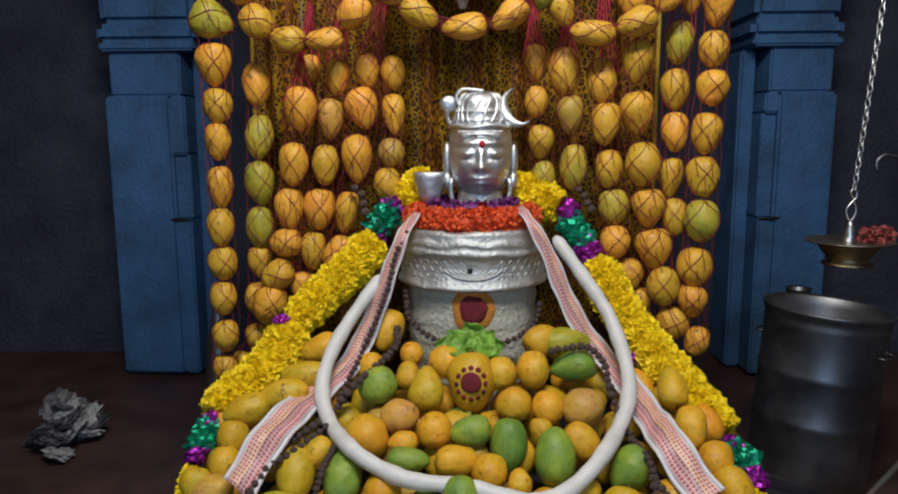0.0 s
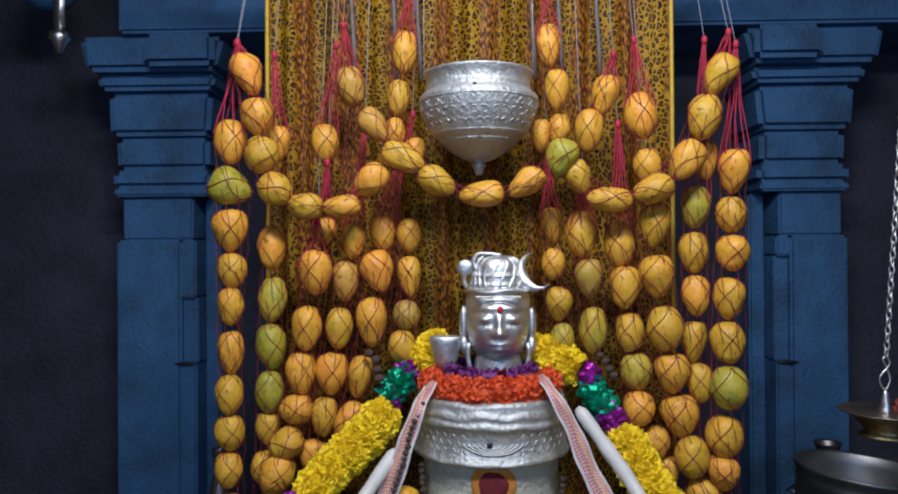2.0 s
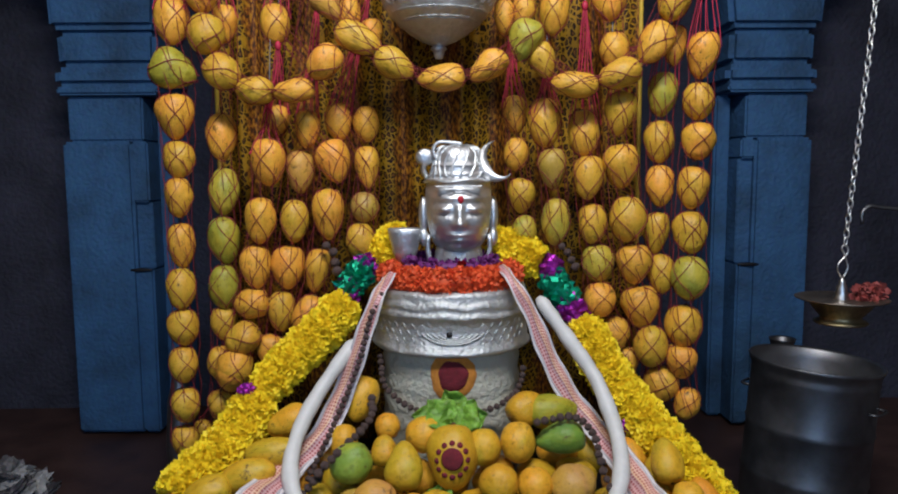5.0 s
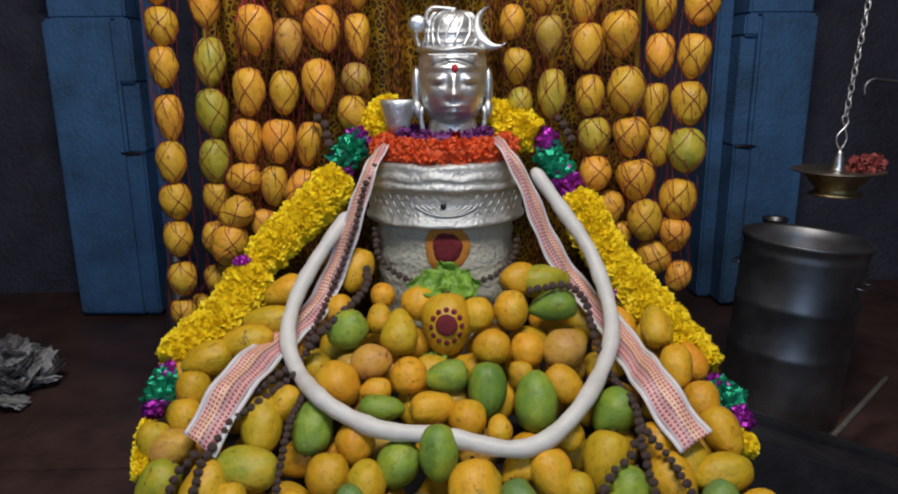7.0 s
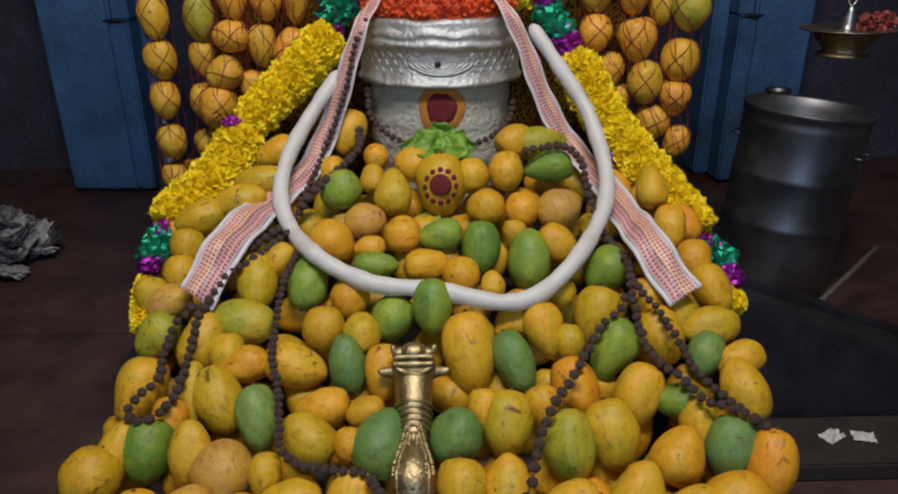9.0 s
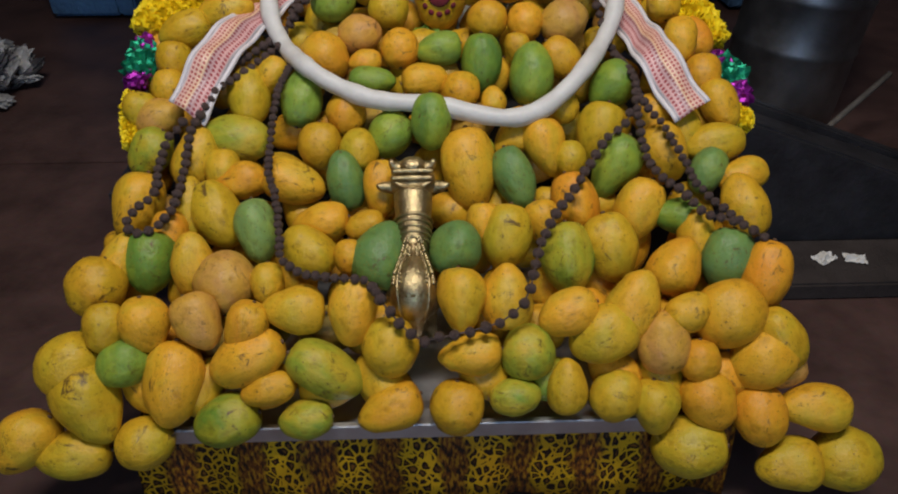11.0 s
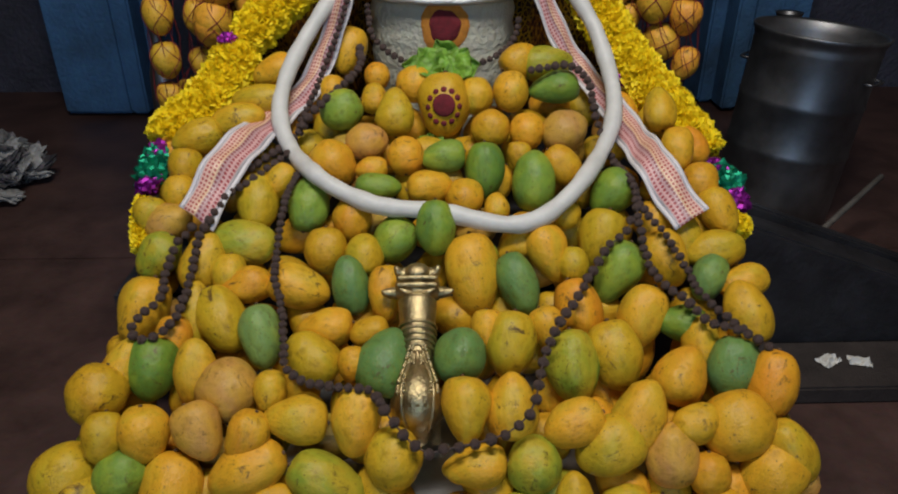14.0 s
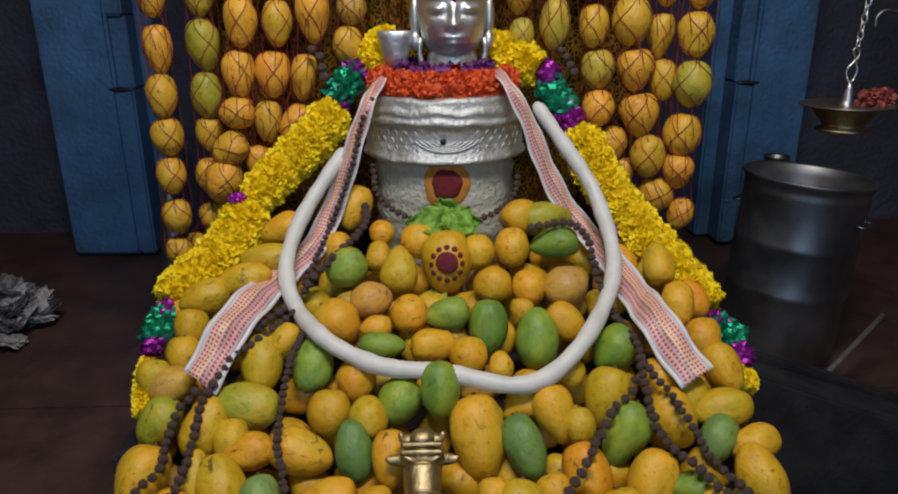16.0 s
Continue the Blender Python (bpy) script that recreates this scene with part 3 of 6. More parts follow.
def mango_point(t, w, shape, grow=1.0):
    r = mango_profile(t, shape) * grow
    z = 0.5 - t
    bend = MANGO_BEND[shape]
    curve = bend * (1 - (2 * t - 1) ** 2) + 1.4 * bend * max(0, t - 0.72) * 2
    flat = 1 - 0.06 * math.cos(2 * w)
    lump = 1 + 0.10 * noise.noise(Vector((math.cos(w) * 1.1 + 7 * shape, math.sin(w) * 1.1, t * 2.6)))
    beak = 0.035 * math.exp(-((t - 0.84) / 0.06) ** 2) * max(0.0, -math.cos(w))
    dip = 0.035 * math.exp(-((t) / 0.05) ** 2)
    return ((r * lump + beak) * math.cos(w) * flat - curve + 0.02, r * lump * math.sin(w) * 0.96, (z - dip) * grow)


MANGO_MESH, NET_MESH = {}, []
for shape in range(5):
    rings, seg = 18, 24
    v = [mango_point(0.0, 0, shape)]
    ts = [0.5 - 0.5 * math.cos(math.pi * k / rings) for k in range(1, rings)]
    for t in ts:
        v.extend(mango_point(t, 2 * math.pi * k / seg, shape) for k in range(seg))
    v.append(mango_point(1.0, 0, shape))
    f = [(0, 1 + k, 1 + (k + 1) % seg) for k in range(seg)]
    for i in range(len(ts) - 1):
        for k in range(seg):
            a, b = 1 + i * seg + k, 1 + i * seg + (k + 1) % seg
            f.append((a, a + seg, b + seg, b))
    last = len(v) - 1
    f.extend((last, last - seg + (k + 1) % seg, last - seg + k) for k in range(seg))
    stem_v, stem_f = ball((0.02, 0, 0.475), 0.045, 0.045, 0.02, 8, 5)
    for kind, mat in MANGO.items():
        MANGO_MESH[shape, kind] = Shape().add(v, f).add(stem_v, stem_f, 1).mesh("mango", mat, STEM)
    s = Shape()
    for turn in (1, -1):
        for k in range(3):
            line = [Vector(mango_point(0.02 + 0.96 * i / 22, 2 * math.pi * k / 3 + turn * 2.3 * (i / 22) + 0.4, shape, 1.022)) for i in range(23)]
            line = [line[0] * 1.08] + line + [line[-1] * 1.10]
            s.add(*tube(line, 0.0115, 4, False))
    NET_MESH.append(s.mesh("net", NET))

fruit_rng = random.Random(11)


def mango_matrix(place, along, length, girth, spin):
    """Long axis (stem end) along a direction."""
    z = Vector(along).normalized()
    x = z.cross(Vector((0, 1, 0)) if abs(z.y) < 0.9 else Vector((1, 0, 0))).normalized()
    y = z.cross(x)
    rot = Matrix((x, y, z)).transposed().to_4x4() @ Matrix.Rotation(spin, 4, "Z")
    return Matrix.Translation(place) @ rot @ Matrix.Diagonal((girth, girth, length, 1))


SLOPE = radians(33)


def heaped_mango(x, y, z, length, girth, lean, kind, shape=None, label=""):
    a = radians(lean)
    tip = fruit_rng.uniform(-0.25, 0.25)
    along = Vector((math.sin(a), math.cos(a) * math.sin(SLOPE) + tip, math.cos(a) * math.cos(SLOPE)))
    if fruit_rng.random() < 0.35:
        along = -along
    shape = fruit_rng.choice((0, 1, 2, 3, 4)) if shape is None else shape
    if girth > 0.88 * length:
        shape = 2
    m = mango_matrix((x, y, z), along, length, girth, fruit_rng.uniform(0, 6.28))
    return thing("mango", label or MANGO_WORDS[kind] + " mango lying in the heaped offering", "mango", "heaped mangoes", mesh=MANGO_MESH[shape, kind], m=m)


def pile_tier(rows):
    for row in rows:
        heaped_mango(*row)


MARKED = (0.059, 1.752, 0.701, 0.156, 0.128, 0, "o")
pile_tier([
    (-0.172, 1.943, 0.781, 0.124, 0.093, 15, "y"),
    (0.246, 1.901, 0.765, 0.107, 0.091, 60, "o"),
    (0.315, 1.89, 0.761, 0.137, 0.091, 85, "l"),
    (-0.344, 1.86, 0.752, 0.115, 0.079, 60, "y"),
    (-0.212, 1.858, 0.699, 0.092, 0.077, 0, "y"),
    (-0.099, 1.835, 0.745, 0.068, 0.065, 0, "o"),
    (-0.01, 1.812, 0.732, 0.095, 0.09, 90, "y"),
    (0.319, 1.787, 0.724, 0.125, 0.081, 80, "g"),
    (0.214, 1.784, 0.721, 0.1, 0.089, 0, "y"),
    (0.132, 1.769, 0.716, 0.091, 0.085, 0, "y"),
    (-0.364, 1.757, 0.714, 0.139, 0.075, 80, "y"),
    (-0.102, 1.754, 0.715, 0.076, 0.065, 0, "o"),
    (-0.176, 1.728, 0.698, 0.103, 0.098, 60, "g")])
pile_tier([
    (0.552, 1.714, 0.698, 0.11, 0.078, 0, "y"),
    (-0.053, 1.713, 0.694, 0.116, 0.091, 0, "y"),
    (-0.405, 1.694, 0.687, 0.127, 0.079, 75, "y"),
    (0.16, 1.674, 0.67, 0.092, 0.087, 90, "o"),
    (0.324, 1.669, 0.663, 0.11, 0.099, 60, "p"),
    (0.241, 1.664, 0.665, 0.087, 0.082, 0, "o"),
    (-0.488, 1.658, 0.66, 0.118, 0.084, 70, "y"),
    (-0.117, 1.646, 0.65, 0.099, 0.086, 80, "p"),
    (0.572, 1.621, 0.637, 0.104, 0.078, 0, "y"),
    (-0.363, 1.617, 0.596, 0.095, 0.071, 40, "o"),
    (-0.031, 1.614, 0.628, 0.09, 0.087, 0, "o"),
    (0.053, 1.612, 0.629, 0.103, 0.076, 80, "g"),
    (0.215, 1.605, 0.631, 0.066, 0.058, 0, "o")])
pile_tier([
    (-0.188, 1.605, 0.617, 0.113, 0.103, -40, "o"),
    (-0.504, 1.589, 0.615, 0.091, 0.077, 0, "o"),
    (0.314, 1.587, 0.611, 0.111, 0.079, -40, "o"),
    (0.142, 1.585, 0.607, 0.128, 0.091, 0, "g"),
    (-0.102, 1.579, 0.613, 0.073, 0.057, 90, "o"),
    (0.249, 1.56, 0.586, 0.14, 0.101, 0, "g"),
    (-0.298, 1.558, 0.597, 0.087, 0.063, 30, "y"),
    (-0.428, 1.551, 0.591, 0.094, 0.067, 40, "o"),
    (0.514, 1.549, 0.587, 0.094, 0.075, 30, "y"),
    (0.607, 1.547, 0.584, 0.101, 0.082, 0, "o"),
    (0.021, 1.547, 0.583, 0.105, 0.079, 90, "y"),
    (-0.089, 1.543, 0.586, 0.103, 0.064, 90, "g"),
    (0.411, 1.537, 0.572, 0.113, 0.095, 45, "g")])
pile_tier([
    (-0.506, 1.535, 0.579, 0.086, 0.07, 0, "y"),
    (0.095, 1.525, 0.566, 0.091, 0.084, 0, "o"),
    (-0.341, 1.522, 0.564, 0.133, 0.088, 0, "y"),
    (-0.233, 1.521, 0.561, 0.135, 0.092, 10, "g"),
    (0.162, 1.498, 0.556, 0.066, 0.058, 0, "y"),
    (-0.558, 1.493, 0.55, 0.081, 0.07, 0, "y"),
    (0.631, 1.488, 0.544, 0.119, 0.081, -20, "y"),
    (0.308, 1.487, 0.546, 0.071, 0.064, 0, "y"),
    (-0.141, 1.486, 0.54, 0.095, 0.085, 0, "o"),
    (-0.518, 1.482, 0.538, 0.103, 0.087, 60, "p"),
    (0.486, 1.466, 0.531, 0.104, 0.078, 0, "o"),
    (-0.051, 1.445, 0.513, 0.103, 0.093, 30, "g"),
    (-0.36, 1.442, 0.511, 0.144, 0.096, 100, "l")])
pile_tier([
    (0.198, 1.441, 0.504, 0.1, 0.08, 50, "y"),
    (0.375, 1.441, 0.511, 0.133, 0.096, 15, "y"),
    (0.546, 1.439, 0.515, 0.096, 0.078, 0, "y"),
    (-0.192, 1.423, 0.501, 0.1, 0.093, 0, "o"),
    (0.033, 1.422, 0.551, 0.118, 0.082, 0, "g"),
    (0.258, 1.412, 0.495, 0.132, 0.088, -20, "y"),
    (0.605, 1.41, 0.497, 0.128, 0.086, 80, "y"),
    (-0.525, 1.41, 0.497, 0.111, 0.085, 30, "l"),
    (-0.113, 1.408, 0.495, 0.092, 0.082, 0, "y"),
    (0.114, 1.407, 0.484, 0.1, 0.08, 50, "l"),
    (0.503, 1.399, 0.487, 0.127, 0.096, -20, "o"),
    (-0.432, 1.396, 0.485, 0.136, 0.096, 15, "y"),
    (0.307, 1.38, 0.484, 0.078, 0.066, 0, "y")])
pile_tier([
    (0.109, 1.377, 0.466, 0.178, 0.117, -8, "y"),
    (0.393, 1.371, 0.471, 0.145, 0.093, 25, "g"),
    (-0.376, 1.367, 0.474, 0.099, 0.074, 0, "y"),
    (0.579, 1.353, 0.466, 0.102, 0.076, 30, "b"),
    (-0.239, 1.347, 0.458, 0.129, 0.093, 110, "y"),
    (0.195, 1.347, 0.461, 0.14, 0.083, -20, "b"),
    (-0.136, 1.346, 0.461, 0.125, 0.078, -8, "b"),
    (-0.339, 1.344, 0.461, 0.109, 0.078, 80, "o"),
    (0.644, 1.339, 0.461, 0.108, 0.077, 80, "y"),
    (-0.065, 1.326, 0.457, 0.117, 0.075, 0, "o"),
    (-0.525, 1.296, 0.443, 0.143, 0.101, 15, "y"),
    (0.304, 1.284, 0.44, 0.13, 0.093, -20, "o"),
    (-0.423, 1.28, 0.446, 0.125, 0.067, 0, "y")])
pile_tier([
    (-0.375, 1.273, 0.437, 0.141, 0.097, -30, "y"),
    (0.626, 1.265, 0.436, 0.134, 0.094, -15, "y"),
    (0.421, 1.262, 0.434, 0.139, 0.094, 20, "y"),
    (-0.176, 1.249, 0.434, 0.111, 0.077, 80, "y"),
    (0.491, 1.238, 0.432, 0.104, 0.073, 90, "g"),
    (0.125, 1.232, 0.43, 0.085, 0.069, 0, "y"),
    (0.239, 1.231, 0.43, 0.097, 0.072, -20, "y"),
    (-0.092, 1.229, 0.431, 0.078, 0.065, 80, "o"),
    (-0.292, 1.229, 0.428, 0.128, 0.08, -10, "b"),
    (-0.451, 1.223, 0.428, 0.094, 0.071, 0, "o"),
    (0.167, 1.209, 0.417, 0.13, 0.099, 10, "y"),
    (0.516, 1.196, 0.421, 0.105, 0.07, 0, "y"),
    (0.356, 1.182, 0.408, 0.136, 0.107, -15, "y")])
pile_tier([
    (-0.193, 1.181, 0.411, 0.114, 0.094, -45, "y"),
    (0.006, 1.178, 0.346, 0.087, 0.065, 0, "o"),
    (0.072, 1.17, 0.418, 0.108, 0.098, 20, "b"),
    (-0.475, 1.166, 0.407, 0.117, 0.099, 0, "g"),
    (-0.522, 1.16, 0.413, 0.11, 0.07, 20, "y"),
    (0.274, 1.159, 0.404, 0.137, 0.102, -5, "l"),
    (-0.118, 1.158, 0.414, 0.071, 0.056, 0, "o"),
    (-0.058, 1.160, 0.414, 0.130, 0.108, 20, "b"),
    (-0.393, 1.15, 0.408, 0.126, 0.078, 0, "y"),
    (0.558, 1.143, 0.403, 0.122, 0.099, 15, "b"),
    (0.457, 1.131, 0.401, 0.116, 0.096, 30, "o"),
    (-0.332, 1.118, 0.393, 0.117, 0.113, 0, "p"),
    (-0.553, 1.112, 0.396, 0.112, 0.103, 20, "o")])
pile_tier([
    (-0.255, 1.102, 0.402, 0.081, 0.06, 0, "y"),
    (0.614, 1.102, 0.397, 0.134, 0.09, 10, "o"),
    (0.157, 1.069, 0.387, 0.119, 0.095, 0, "y"),
    (0.074, 1.065, 0.388, 0.118, 0.088, 0, "y"),
    (0.372, 1.051, 0.379, 0.128, 0.097, 20, "y"),
    (-0.204, 1.047, 0.386, 0.111, 0.088, 100, "y"),
    (-0.106, 1.046, 0.384, 0.12, 0.087, 5, "y"),
    (0.533, 1.039, 0.364, 0.129, 0.12, 60, "o"),
    (0.257, 1.036, 0.378, 0.109, 0.084, 70, "y"),
    (-0.363, 1.033, 0.380, 0.104, 0.085, -30, "p"),
    (-0.450, 1.031, 0.379, 0.099, 0.086, 0, "y"),
    (0.459, 1.031, 0.377, 0.088, 0.071, 60, "y"),
    (-0.512, 1.026, 0.378, 0.088, 0.073, 0, "o")])
pile_tier([
    (-0.282, 1.025, 0.372, 0.098, 0.075, 20, "o"),
    (0.317, 1.019, 0.341, 0.125, 0.105, 60, "y"),
    (-0.044, 1.010, 0.334, 0.108, 0.1, 0, "y"),
    (0.618, 1.007, 0.336, 0.122, 0.078, -30, "y"),
    (0.418, 1.007, 0.331, 0.113, 0.092, 0, "p"),
    (0.188, 1.002, 0.322, 0.099, 0.096, 0, "l"),
    (-0.281, 0.999, 0.324, 0.141, 0.094, 60, "y"),
    (0.090, 0.998, 0.328, 0.113, 0.075, 80, "y"),
    (-0.576, 0.998, 0.321, 0.118, 0.106, 40, "y"),
    (-0.483, 0.994, 0.328, 0.091, 0.083, 60, "g"),
    (0.587, 0.994, 0.305, 0.122, 0.108, 40, "y"),
    (-0.155, 0.987, 0.305, 0.144, 0.092, -50, "l"),
    (0.475, 0.986, 0.309, 0.078, 0.074, 0, "o")])
pile_tier([
    (-0.406, 0.979, 0.294, 0.151, 0.103, 8, "y"),
    (-0.540, 0.966, 0.270, 0.152, 0.111, -25, "y"),
    (-0.246, 0.964, 0.289, 0.094, 0.062, 80, "o"),
    (0.249, 0.963, 0.278, 0.101, 0.071, 0, "y"),
    (0.334, 0.959, 0.259, 0.097, 0.088, 40, "y"),
    (0.162, 0.955, 0.264, 0.091, 0.067, 80, "l"),
    (0.493, 0.954, 0.245, 0.111, 0.095, -30, "o"),
    (0.065, 0.954, 0.245, 0.1, 0.097, 0, "o"),
    (-0.046, 0.952, 0.250, 0.119, 0.084, 70, "o"),
    (0.399, 0.949, 0.240, 0.101, 0.083, 0, "y"),
    (0.679, 0.947, 0.233, 0.124, 0.088, 95, "y"),
    (-0.318, 0.945, 0.234, 0.118, 0.095, 70, "l"),
    (0.583, 0.942, 0.220, 0.114, 0.094, -10, "o")])
pile_tier([
    (-0.186, 0.941, 0.238, 0.096, 0.068, 80, "l"),
    (-0.652, 0.930, 0.209, 0.12, 0.099, 40, "y"),
    (-0.458, 0.928, 0.205, 0.099, 0.091, 80, "y"),
    (0.467, 0.921, 0.167, 0.133, 0.111, 80, "y"),
    (-0.575, 0.920, 0.189, 0.124, 0.09, 90, "y"),
    (0.740, 0.908, 0.142, 0.129, 0.116, 90, "y"),
    (0.638, 0.901, 0.136, 0.121, 0.098, 85, "y")])

# the painted mango in the middle of the heap
from mathutils.bvhtree import BVHTree

marked = heaped_mango(*MARKED, shape=0, label="large orange mango painted with a maroon flower mark")


marked_tree = BVHTree.FromPolygons([marked.matrix_basis @ q.co for q in marked.data.vertices], [tuple(p.vertices) for p in marked.data.polygons])


def mark_dot(dx, dz, r):
    """A flat dab of powder on the front of the painted mango."""
    out = Vector((0, -math.cos(SLOPE), math.sin(SLOPE)))
    up = Vector((0, math.sin(SLOPE), math.cos(SLOPE)))
    start = Vector(MARKED[:3]) + Vector((dx - 0.003, 0, 0)) + up * (dz - 0.018) + out * 0.3
    place, normal, _, _ = marked_tree.ray_cast(start, -out)
    q = normal.to_track_quat("Z", "Y").to_matrix().to_4x4()
    v, f = ball((0, 0, 0), r, r, 0.0035, 16, 6)
    return [Matrix.Translation(place) @ q @ Vector(p) for p in v], f


for name, dx, dz, r in [("powder_disc", 0, 0, 0.026)] + [("powder_dot", 0.0355 * math.cos(0.5236 * k), 0.0355 * math.sin(0.5236 * k), 0.0070) for k in range(12)]:
    dab = part(name, Shape().add(*mark_dot(dx, dz, r)).mesh(name, RED_POWDER), marked, "maroon vermilion dab")
    dab.matrix_parent_inverse = marked.matrix_basis.inverted()

# the deeper fruit seen in the gaps
HEIGHTS = ((0.86, 0.12), (0.95, 0.30), (1.02, 0.40), (1.17, 0.43), (1.33, 0.475), (1.47, 0.555), (1.68, 0.70), (1.95, 0.78))


def heap_height(y):
    for (y0, z0), (y1, z1) in zip(HEIGHTS, HEIGHTS[1:]):
        if y <= y1:
            return z0 + (z1 - z0) * max(0.0, y - y0) / (y1 - y0)
    return HEIGHTS[-1][1]


y = 1.0
while y < 1.90:
    x = -0.56 + 0.04 * (int(y * 100) % 2)
    while x < 0.63:
        if not (y > 1.86 and abs(x - 0.06) < 0.24) and not (y < 1.32 and abs(x) < 0.06):
            kind = fruit_rng.choice("yyyooopl")
            heaped_mango(x + fruit_rng.uniform(-0.015, 0.015), y, max(heap_height(y) - 0.105, 0.245 if y < 1.42 else 0.43) + fruit_rng.uniform(-0.008, 0.008), fruit_rng.uniform(0.10, 0.12), fruit_rng.uniform(0.078, 0.09), fruit_rng.uniform(0, 180), kind)
        x += 0.098
    y += 0.088


# ---- netted mango strands ----
def mango_strand(y, rows, knot=None):
    """Mangoes in a knotted net, one over another or in a swag; rows: x, z, length, girth, lean, kind."""
    top = rows[0]
    swag = max(r[0] for r in rows) - min(r[0] for r in rows) > 0.3
    words = "swag of ripe mangoes in maroon net before the curtain" if swag else "hanging strand of ripe mangoes in maroon net"
    strand = thing("mango_strand", words, "garland", "netted mango strands", m=pose(top[0], y, top[1]))
    lines = Shape()
    for k, (x, z, length, girth, lean, kind) in enumerate(rows):
        # hung fruit takes the lightened skins, which carry its brighter light as colour
        kind = {"y": "d", "o": "d", "l": "v"}.get(kind, kind)
        a = radians(lean) + fruit_rng.uniform(-0.08, 0.08)
        shape = fruit_rng.choice((0, 1, 2, 3, 4))
        along = Vector((math.sin(a), fruit_rng.uniform(-0.12, 0.12), math.cos(a)))
        m = mango_matrix((x - top[0], fruit_rng.uniform(-0.012, 0.012), z - top[1]), along, length, girth, fruit_rng.uniform(0, 6.28))
        fruit = part("mango", MANGO_MESH[shape, kind], strand, MANGO_WORDS[kind] + " mango", m)
        part("net", NET_MESH[shape], fruit, "maroon string net")
        if k + 1 < len(rows):
            x2, z2 = rows[k + 1][:2]
            for e in range(7):
                w = 2 * math.pi * e / 7
                p0 = Vector((x - top[0] + 0.45 * girth * math.cos(w), 0.45 * girth * math.sin(w), z - top[1]))
                p1 = Vector((x2 - top[0] + 0.45 * rows[k + 1][3] * math.cos(w + 0.5), 0.45 * rows[k + 1][3] * math.sin(w + 0.5), z2 - top[1]))
                lines.add(*tube([p0, p0.lerp(p1, 0.5) + Vector((0.006 * math.sin(5 * e + k), 0.004 * math.cos(3 * e), 0)), p1], 0.0011, 3, False))
    if knot:
        kx, kz = knot[0] - top[0], knot[1] - top[1]
        part("knot", Shape().add(*ball((kx, 0, kz), 0.009, 0.009, 0.014, 8, 6)).mesh("knot", STRING), strand, "crimson string knot")
        part("tie", Shape().add(*tube([Vector((kx, 0, kz)), Vector((kx * 0.98, 2.40 - y, 2.75 - top[1]))], 0.0012, 4)).mesh("tie", PALE_THREAD), strand, "thin pale thread")
        for k in range(9):
            w = 2 * math.pi * k / 9 + 0.3
            end = Vector((0.46 * top[3] * math.cos(w), 0.46 * top[3] * math.sin(w), 0.15 * top[2]))
            line = [Vector((kx + (end.x - kx) * u ** (1.3 if k % 2 else 1.0) + 0.004 * math.sin(7 * u + k), end.y * u, kz + (end.z - kz) * u)) for u in (0, 0.17, 0.34, 0.5, 0.67, 0.84, 1.0)]
            part("string", Shape().add(*tube(line, 0.0015, 4, False)).mesh("string", STRING), strand, "crimson string")
    part("net_threads", lines.mesh("net_threads", NET), strand, "loose maroon threads")
    return strand


mango_strand(2.07, [
    (-0.665, 1.766, 0.132, 0.093, 0, "y"),
    (-0.665, 1.638, 0.125, 0.111, -70, "l"),
    (-0.662, 1.516, 0.126, 0.101, 0, "y"),
    (-0.664, 1.403, 0.104, 0.087, 0, "o"),
    (-0.665, 1.302, 0.111, 0.076, 0, "o"),
    (-0.666, 1.171, 0.129, 0.078, 0, "o"),
    (-0.666, 1.057, 0.116, 0.079, 0, "o"),
    (-0.666, 0.95, 0.107, 0.086, 0, "y"),
    (-0.671, 0.846, 0.105, 0.08, 0, "o"),
    (-0.671, 0.729, 0.103, 0.082, 0, "o"),
    (-0.684, 0.622, 0.097, 0.077, 0, "y")], (-0.645, 2.04))
mango_strand(2.17, [
    (-0.551, 1.775, 0.108, 0.07, 0, "y"),
    (-0.57, 1.468, 0.135, 0.087, 0, "y"),
    (-0.574, 1.316, 0.139, 0.087, 0, "l"),
    (-0.576, 1.178, 0.14, 0.091, 0, "l"),
    (-0.58, 1.045, 0.131, 0.088, 0, "l"),
    (-0.59, 0.937, 0.1, 0.078, 0, "o"),
    (-0.598, 0.815, 0.109, 0.083, 10, "o"),
    (-0.599, 0.824, 0.101, 0.08, 0, "o"),
    (-0.604, 0.694, 0.096, 0.082, 0, "o"),
    (-0.665, 0.618, 0.065, 0.058, 0, "o")], (-0.564, 2.034))
mango_strand(2.13, [
    (-0.439, 1.396, 0.137, 0.101, 0, "y"),
    (-0.461, 1.235, 0.135, 0.088, 0, "o"),
    (-0.481, 1.105, 0.13, 0.089, 0, "o"),
    (-0.498, 0.999, 0.1, 0.093, 80, "o"),
    (-0.523, 0.902, 0.105, 0.094, 60, "o"),
    (-0.548, 0.816, 0.117, 0.103, 10, "o"),
    (-0.554, 0.803, 0.113, 0.099, 10, "o")], (-0.43, 1.552))
